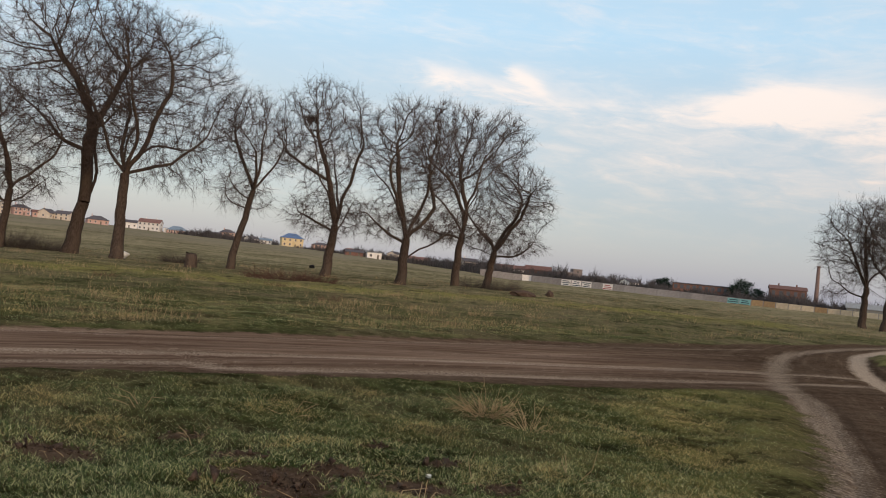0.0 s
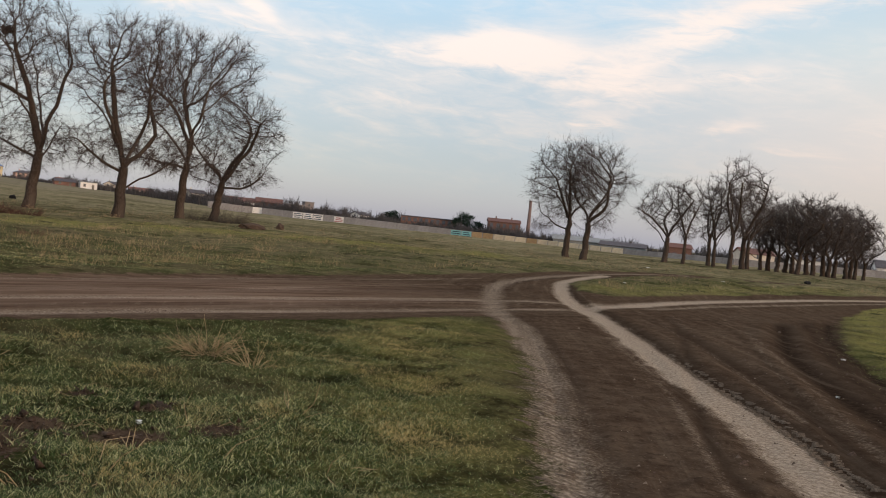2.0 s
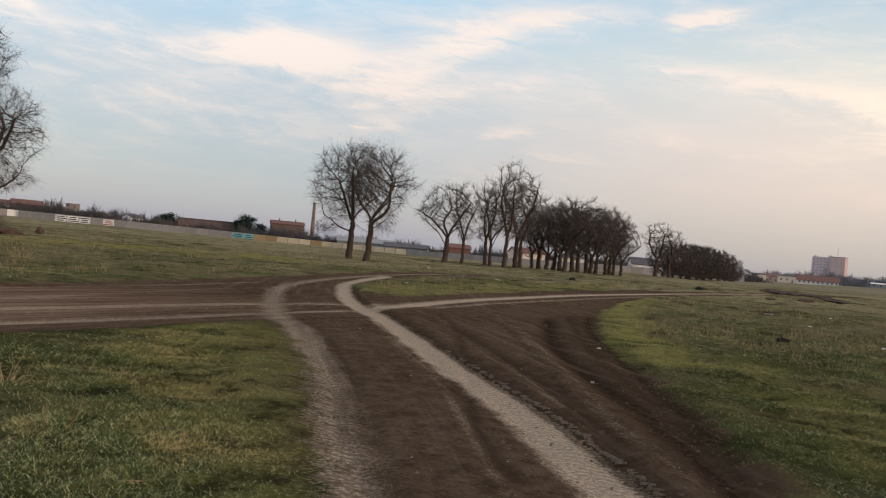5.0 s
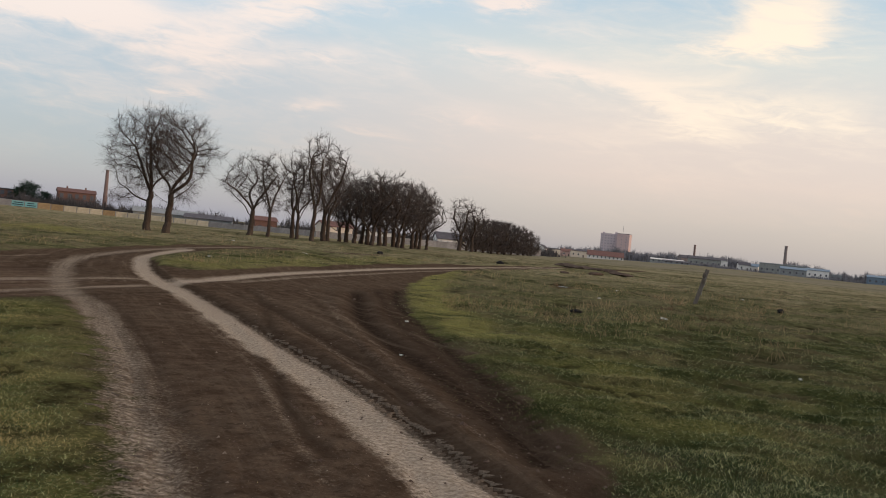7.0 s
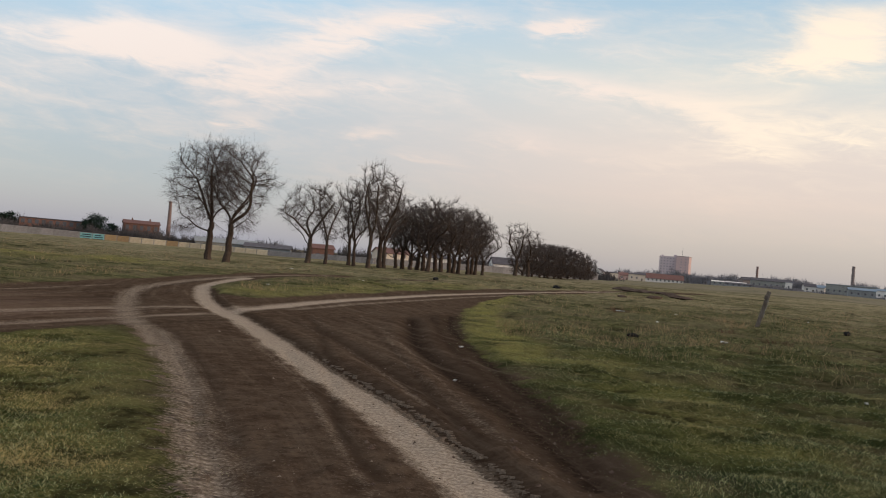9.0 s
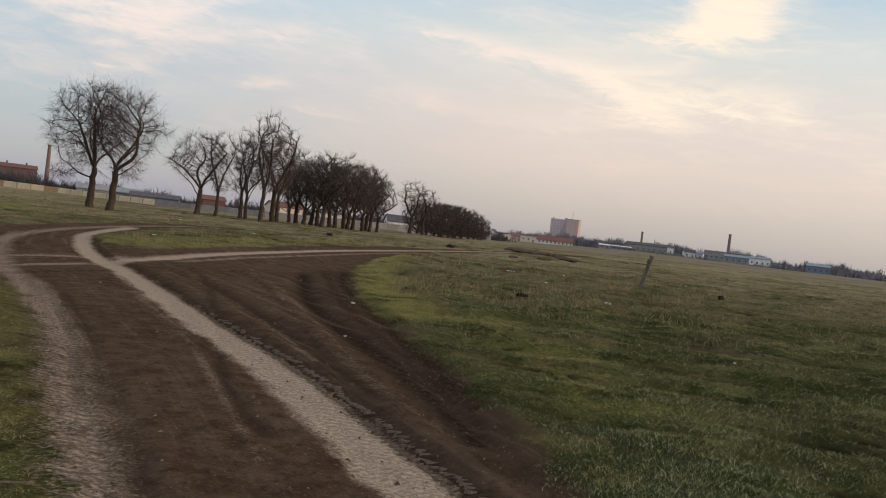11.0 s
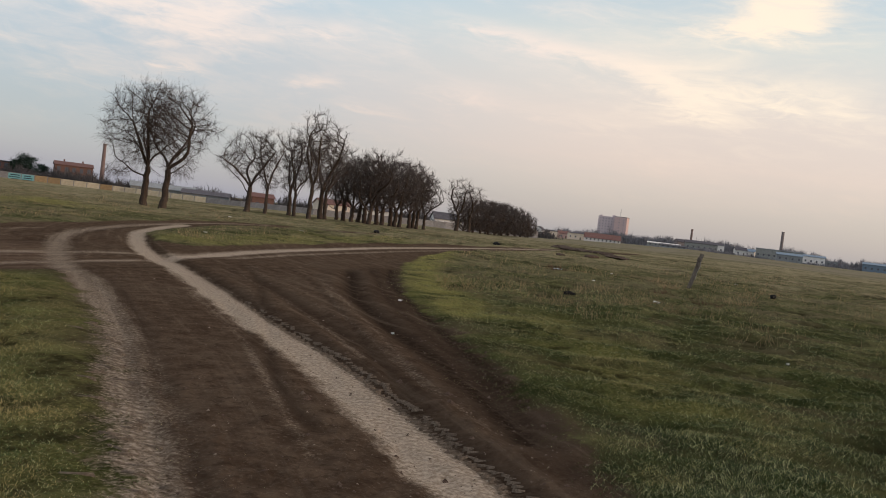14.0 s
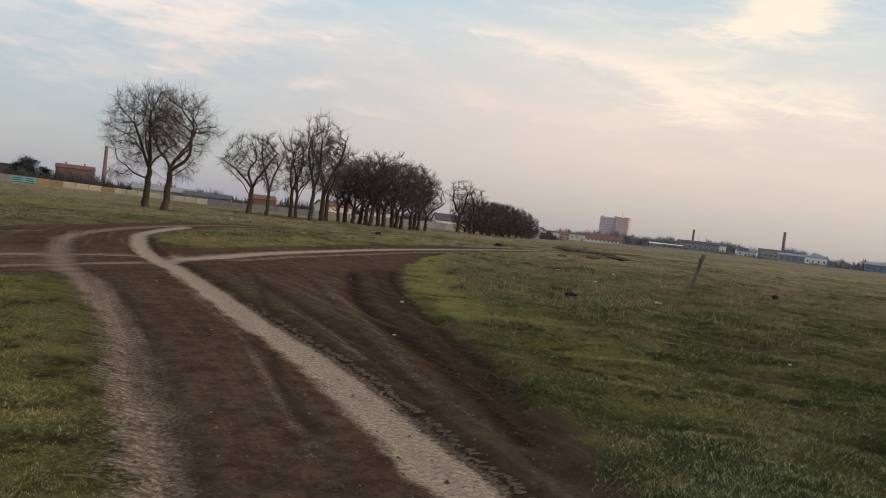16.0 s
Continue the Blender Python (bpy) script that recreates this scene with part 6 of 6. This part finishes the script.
clod("rubbish_lump", 16.3, 11.1, 0.30, 0.12, 0.12, BLACKRAG, "black scrap lying on the grass", "rubbish", 1, -40)
clod("rubbish_lump", 27.6, 10.8, 0.28, 0.20, 0.22, BLACKRAG, "black lump lying on the grass", "rubbish", 2, 10)
clod("rubbish_lump", 37.0, 40.8, 0.6, 0.4, 0.3, BLACKRAG, "black lump beside the far track", "rubbish", 3, 30)
clod("rubbish_lump", 47.7, 39.4, 0.8, 0.5, 0.35, BLACKRAG, "black lump beside the far track", "rubbish", 4, 70)
clod("rubbish_lump", -22.3 * 0.5, 145.6 * 0.5, 0.5, 0.4, 0.45, BLACKRAG, "dark lump far out on the field", "rubbish", 6)
clod("earth_heap", 4.8, 47.5, 1.5, 0.8, 0.45, EARTH, "low brown heap of earth by the trees", "earth heap", 7, 20)
clod("earth_heap", 7.3, 55.1, 0.5, 0.4, 0.65, EARTH, "small dark hump of earth on the field", "earth heap", 8)


def stump(x, y, h, r):
    """A sawn, rotting stump with an uneven top and flared foot."""
    rng = np.random.default_rng(12)
    ob = thing("tree_stump", on_land(x, y), "rough brown stump standing in dry grass", "stump")
    P = np.array([[[0, 0, -0.1], [0, 0, 0.1], [0.02, 0, h * 0.5], [0.04, 0, h], [0.04, 0, h + 0.01], [0.04, 0, h - 0.08]]])
    v, q = tubes(P, np.array([[r * 1.3, r * 1.12, r, r * 0.95, r * 0.7, 0.01]]), 14)
    v = v + rng.normal(0, 0.03, v.shape) * np.array([1, 1, 1.6])
    part("bole", mesh_from("bole", v, q, BARK), BARK, ob)


stump(-13.1, 43.8, 0.75, 0.30)


def sheet(name, x, y, w, d, mat, label, seed, rz, lift=0.05, group=""):
    """Crumpled paper or plastic."""
    rng = np.random.default_rng(seed)
    n = 7
    u, v = np.meshgrid(np.linspace(-0.5, 0.5, n), np.linspace(-0.5, 0.5, n))
    z = lift * (0.6 + rng.uniform(-0.5, 0.9, (n, n)))
    V = np.stack([u * w + rng.normal(0, w * 0.04, (n, n)), v * d + rng.normal(0, d * 0.04, (n, n)), z + 0.012], axis=-1).reshape(-1, 3)
    idx = np.arange(n * n).reshape(n, n)
    Q = np.stack([idx[:-1, :-1], idx[:-1, 1:], idx[1:, 1:], idx[1:, :-1]], axis=-1).reshape(-1, 4)
    V = np.vstack([V, V - np.array([0, 0, 0.012])])
    Q = np.vstack([Q, Q[:, ::-1] + n * n])
    ob = new(name, mesh_from(name, V, Q, mat))
    ob.matrix_world = pose(x, y, float(height(x, y)[0]), 0, 0, rz)
    return tagged(ob, label, "litter", group)


LIT = "scraps of litter blown over the field"
for i, (x, y, w, d, mat, lab) in enumerate(((14.9, 24.8, 0.20, 0.13, PAPER, "crumpled white paper on the grass island"), (27.6, 43.5, 0.30, 0.25, PAPER, "white scrap on the grass by the trees"), (25.7, 33.9, 0.34, 0.22, PAPER, "pale scrap beside the far track"),
                                             (25.5, 18.0, 0.42, 0.26, BLUELITTER, "pale blue plastic scrap on the field"), (22.7, 14.6, 0.16, 0.12, PAPER, "small white scrap on the field"), (17.9, 9.7, 0.34, 0.10, PAPER, "thin white strip on the grass"),
                                             (11.3, 4.1, 0.06, 0.04, PAPER, "small white scrap in the grass"), (9.5, 9.7, 0.10, 0.05, PAPER, "small white scrap at the track's edge"), (28.6, 17.6, 0.16, 0.12, PAPER, "small white scrap on the field"),
                                             (31.0, 20.5, 0.2, 0.14, PAPER, "small white scrap on the field"), (36.5, 16.0, 0.22, 0.16, PAPER, "white scrap beyond the leaning post"), (16.8, 39.0, 0.2, 0.16, PAPER, "white scrap by the far grass"),
                                             (23.0, 46.0, 0.2, 0.16, PAPER, "white scrap near the paired trees"), (7.0, 7.2, 0.06, 0.05, PAPER, "tiny white scrap on bare earth"), (-0.02, 5.35, 0.05, 0.04, PAPER, "white scrap in the green grass"))):
    sheet("litter", x, y, w * 0.7, d * 0.7, mat, lab, 70 + i, i * 47, 0.025 if w > 0.2 else 0.008, LIT)


def old_tub(x, y):
    """A pale broken tub that lies open behind a trunk."""
    ob = thing("broken_tub", on_land(x, y, 0.0, 20), "pale broken plastic tub lying tilted behind an elm", "tub")
    P = np.array([[[0, 0, 0.02], [0, 0, 0.06], [0, 0, 0.30], [0, 0, 0.48], [0, 0, 0.50], [0, 0, 0.3], [0, 0, 0.08]]])
    R = np.array([[0.02, 0.24, 0.34, 0.42, 0.38, 0.30, 0.02]])
    v, q = tubes(P, R, 16)
    me = mesh_from("shell", v, q, PAPER)
    me.transform(Matrix.Rotation(radians(22), 4, "Y"))
    part("shell", me, PAPER, ob)


old_tub(-19.0, 49.6)


# imprint of a heavy tyre beside the pale track: pressed ridges of earth
def tread():
    rng = np.random.default_rng(9)
    V, Q = [], []

    def ridge(cx, cy, ang, L, w, hgt, k):
        c, s = math.cos(ang), math.sin(ang)
        z0 = float(ZT[k])
        lo = [(-L / 2, -w / 2, -0.02), (L / 2, -w / 2, -0.02), (L / 2, w / 2, -0.02), (-L / 2, w / 2, -0.02)]
        hi = [(-L * 0.42, -w * 0.28, hgt), (L * 0.42, -w * 0.28, hgt), (L * 0.42, w * 0.28, hgt), (-L * 0.42, w * 0.28, hgt)]
        o = len(V)
        for px, py, pz in lo + hi:
            V.append((cx + px * c - py * s, cy + px * s + py * c, z0 + pz))
        for a, b in ((0, 1), (1, 2), (2, 3), (3, 0)):
            Q.append((o + a, o + b, o + b + 4, o + a + 4))
        Q.append((o + 4, o + 5, o + 6, o + 7))
    jobs = []
    for line, side, width, ridges in ((RIGHT_TRACK, 0.285, 0.19, 1), (LEFT_TRACK, -0.05, 0.36, 0)):
        pts = np.array(line)
        seg = np.linalg.norm(np.diff(pts, axis=0), axis=1)
        s_all = np.concatenate([[0], np.cumsum(seg)])
        s = 0.0
        while s < s_all[-1]:
            px, py = np.interp(s, s_all, pts[:, 0]), np.interp(s, s_all, pts[:, 1])
            qx, qy = np.interp(s + 0.1, s_all, pts[:, 0]), np.interp(s + 0.1, s_all, pts[:, 1])
            rr = math.hypot(px, py)
            a = math.atan2(qy - py, qx - px)
            s += 0.06 if ridges else 0.085
            if rr > 12 or py < 2.2 or (rr > 9 and not ridges):
                continue
            if rng.uniform() < (0.16 + 0.6 * max(0.0, rr - 8) / 4 if ridges else 0.35):
                continue
            if ridges:
                for row, turn in ((0.05, 1.05), (-0.05, 2.0)):
                    off = side + row + rng.normal(0, 0.012)
                    jobs.append((px + math.sin(a) * off, py - math.cos(a) * off, a + turn + rng.normal(0, 0.16), width * rng.uniform(0.25, 0.55), rng.uniform(0.014, 0.026), rng.uniform(0.007, 0.017)))
            else:
                off = side + rng.normal(0, width * 0.3)
                jobs.append((px + math.sin(a) * off, py - math.cos(a) * off, a + rng.uniform(0.5, 1.9), width * rng.uniform(0.8, 1.15) * 0.45, 0.02, 0.008 * rng.uniform(0.6, 1.3)))
    jx, jy = np.array([j[0] for j in jobs]), np.array([j[1] for j in jobs])
    ZT = height(jx, jy)
    for k, j in enumerate(jobs):
        ridge(*j, k)
    ob = new("tyre_imprint", mesh_from("tyre_imprint", V, Q, PRESSED))
    tagged(ob, "crumbled tyre-tread ridges pressed into dry earth", "tyre imprint", kind="stuff")


tread()


def crumbs(name, n, lim, size, mat, label, seed):
    """Loose crumbs of earth and grit on the bare ground."""
    rng = np.random.default_rng(seed)
    x, y, r = scatter(rng, n, 2.6, 26.0, -32, 84)
    keep = (bare(x, y) > lim)
    x, y = x[keep], y[keep]
    z = height(x, y)
    k = len(x)
    s = size * rng.lognormal(0, 0.5, k)
    base = np.array([[1, 0, 0], [-0.6, 0.9, 0], [-0.6, -0.9, 0], [0, 0, 1.1]])
    a = rng.uniform(0, 6.283, k)
    R = np.zeros((k, 3, 3))
    R[:, 0, 0], R[:, 0, 1], R[:, 1, 0], R[:, 1, 1], R[:, 2, 2] = np.cos(a), -np.sin(a), np.sin(a), np.cos(a), 0.7
    V = np.einsum("kij,vj->kvi", R, base) * s[:, None, None] * rng.uniform(0.7, 1.3, (k, 4, 1)) + np.stack([x, y, z - 0.004], axis=1)[:, None]
    o = (np.arange(k) * 4)[:, None, None]
    T = (o + np.array([[[0, 1, 3], [1, 2, 3], [2, 0, 3]]])).reshape(-1, 3)
    tagged(new(name, mesh_from(name, V.reshape(-1, 3), None, mat, False, T)), label, "soil crumbs", kind="stuff")


crumbs("soil_crumbs", 16000, 0.0, 0.007, EARTH, "dark crumbs of dry earth over the tracks", 91)
crumbs("grit", 7000, 0.1, 0.005, DUSTY, "pale grit scattered on bare earth", 92)


def mud_clods():
    """Broken lumps of dark earth thrown up along the fresh ruts of the bend."""
    rng = np.random.default_rng(77)
    P = []
    for k, spread, n in ((1, 0.20, 260), (2, 0.45, 150), (3, 0.16, 260), (4, 0.16, 160), (5, 0.2, 130)):
        q = np.array(DARK_RUTS[k][0])
        t = rng.uniform(0, len(q) - 1.001, n)
        i = t.astype(int)
        P.append(q[i] + (q[i + 1] - q[i]) * (t - i)[:, None] + rng.normal(0, spread, (n, 2)))
    P = np.concatenate(P)
    d = np.hypot(P[:, 0], P[:, 1])
    P = P[(d > 3.5) & (d < 24) & (bare(P[:, 0], P[:, 1]) > -0.05)]
    z, k = height(P[:, 0], P[:, 1]), len(P)
    base = np.array([[1, 0, 0], [0.1, 1, 0], [-0.9, 0.2, 0], [-0.2, -0.8, 0], [0.25, 0.1, 0.75], [-0.35, 0.1, 0.55]])
    tri = np.array([[0, 1, 4], [1, 5, 4], [1, 2, 5], [2, 3, 5], [3, 4, 5], [3, 0, 4]])
    a, sz = rng.uniform(0, 6.283, k), 0.0085 * rng.lognormal(0, 0.5, k)
    B = base[None] * rng.uniform(0.7, 1.3, (k, 6, 3)) * sz[:, None, None]
    X = B[..., 0] * np.cos(a)[:, None] - B[..., 1] * np.sin(a)[:, None] + P[:, :1]
    Y = B[..., 0] * np.sin(a)[:, None] + B[..., 1] * np.cos(a)[:, None] + P[:, 1:]
    V = np.stack([X, Y, B[..., 2] + z[:, None] - 0.004], axis=-1).reshape(-1, 3)
    T = ((np.arange(k) * 6)[:, None, None] + tri[None]).reshape(-1, 3)
    tagged(new("mud_clods", mesh_from("mud_clods", V, None, EARTH, False, T)), "dark clods of earth thrown up beside the ruts", "soil clods", kind="stuff")


mud_clods()


def spot_litter():
    """Crumbs of earth on the small bare spots in the turf."""
    rng = np.random.default_rng(78)
    V, T, o = [], [], 0
    for bx, by, br in BARE_SPOTS:
        n = int(900 * br)
        x, y = bx + rng.normal(0, br * 0.75, n), by + rng.normal(0, br * 0.6, n)
        z = height(x, y)
        for i in range(n):
            q = 0.006 * rng.lognormal(0, 0.6)
            p = rng.normal(0, q, (4, 3)) + np.array([x[i], y[i], z[i] + q * 0.4])
            V.extend(p)
            T.extend(((o, o + 1, o + 2), (o, o + 2, o + 3), (o, o + 3, o + 1), (o + 1, o + 3, o + 2)))
            o += 4
    tagged(new("soil_crumbs", mesh_from("soil_crumbs", V, None, EARTH, False, T)), "crumbled brown earth on bare spots in turf", "soil crumbs", kind="stuff")
    for i, (bx, by, br) in enumerate(BARE_SPOTS):
        litter = stalks("straw_litter", bx + br * 0.5, by + br * 0.3, 26, br * 1.1, 0.13, 0.0016, STRAW, "short straw litter lying on bare earth", "straw", 130 + i, 0.05, 1.3)
        tagged(litter, kind="stuff")


spot_litter()
HEAPS = "dark banks of turned earth across the field"
for i, (x, y, w, d, h, rz) in enumerate(((57.0, 36.5, 5.0, 1.4, 0.42, 62), (60.5, 40.5, 5.5, 1.5, 0.50, 55), (65.0, 45.5, 6.0, 1.6, 0.50, 50), (55.5, 34.0, 3.0, 1.1, 0.30, 70), (47.0, 30.6, 1.8, 0.8, 0.26, 15), (42.0, 29.6, 1.2, 0.6, 0.20, 40))):
    clod("earth_heap", x, y, w, d, h, EARTH, "low dark bank of turned earth in rough grass", "earth heap", 40 + i, rz, HEAPS)
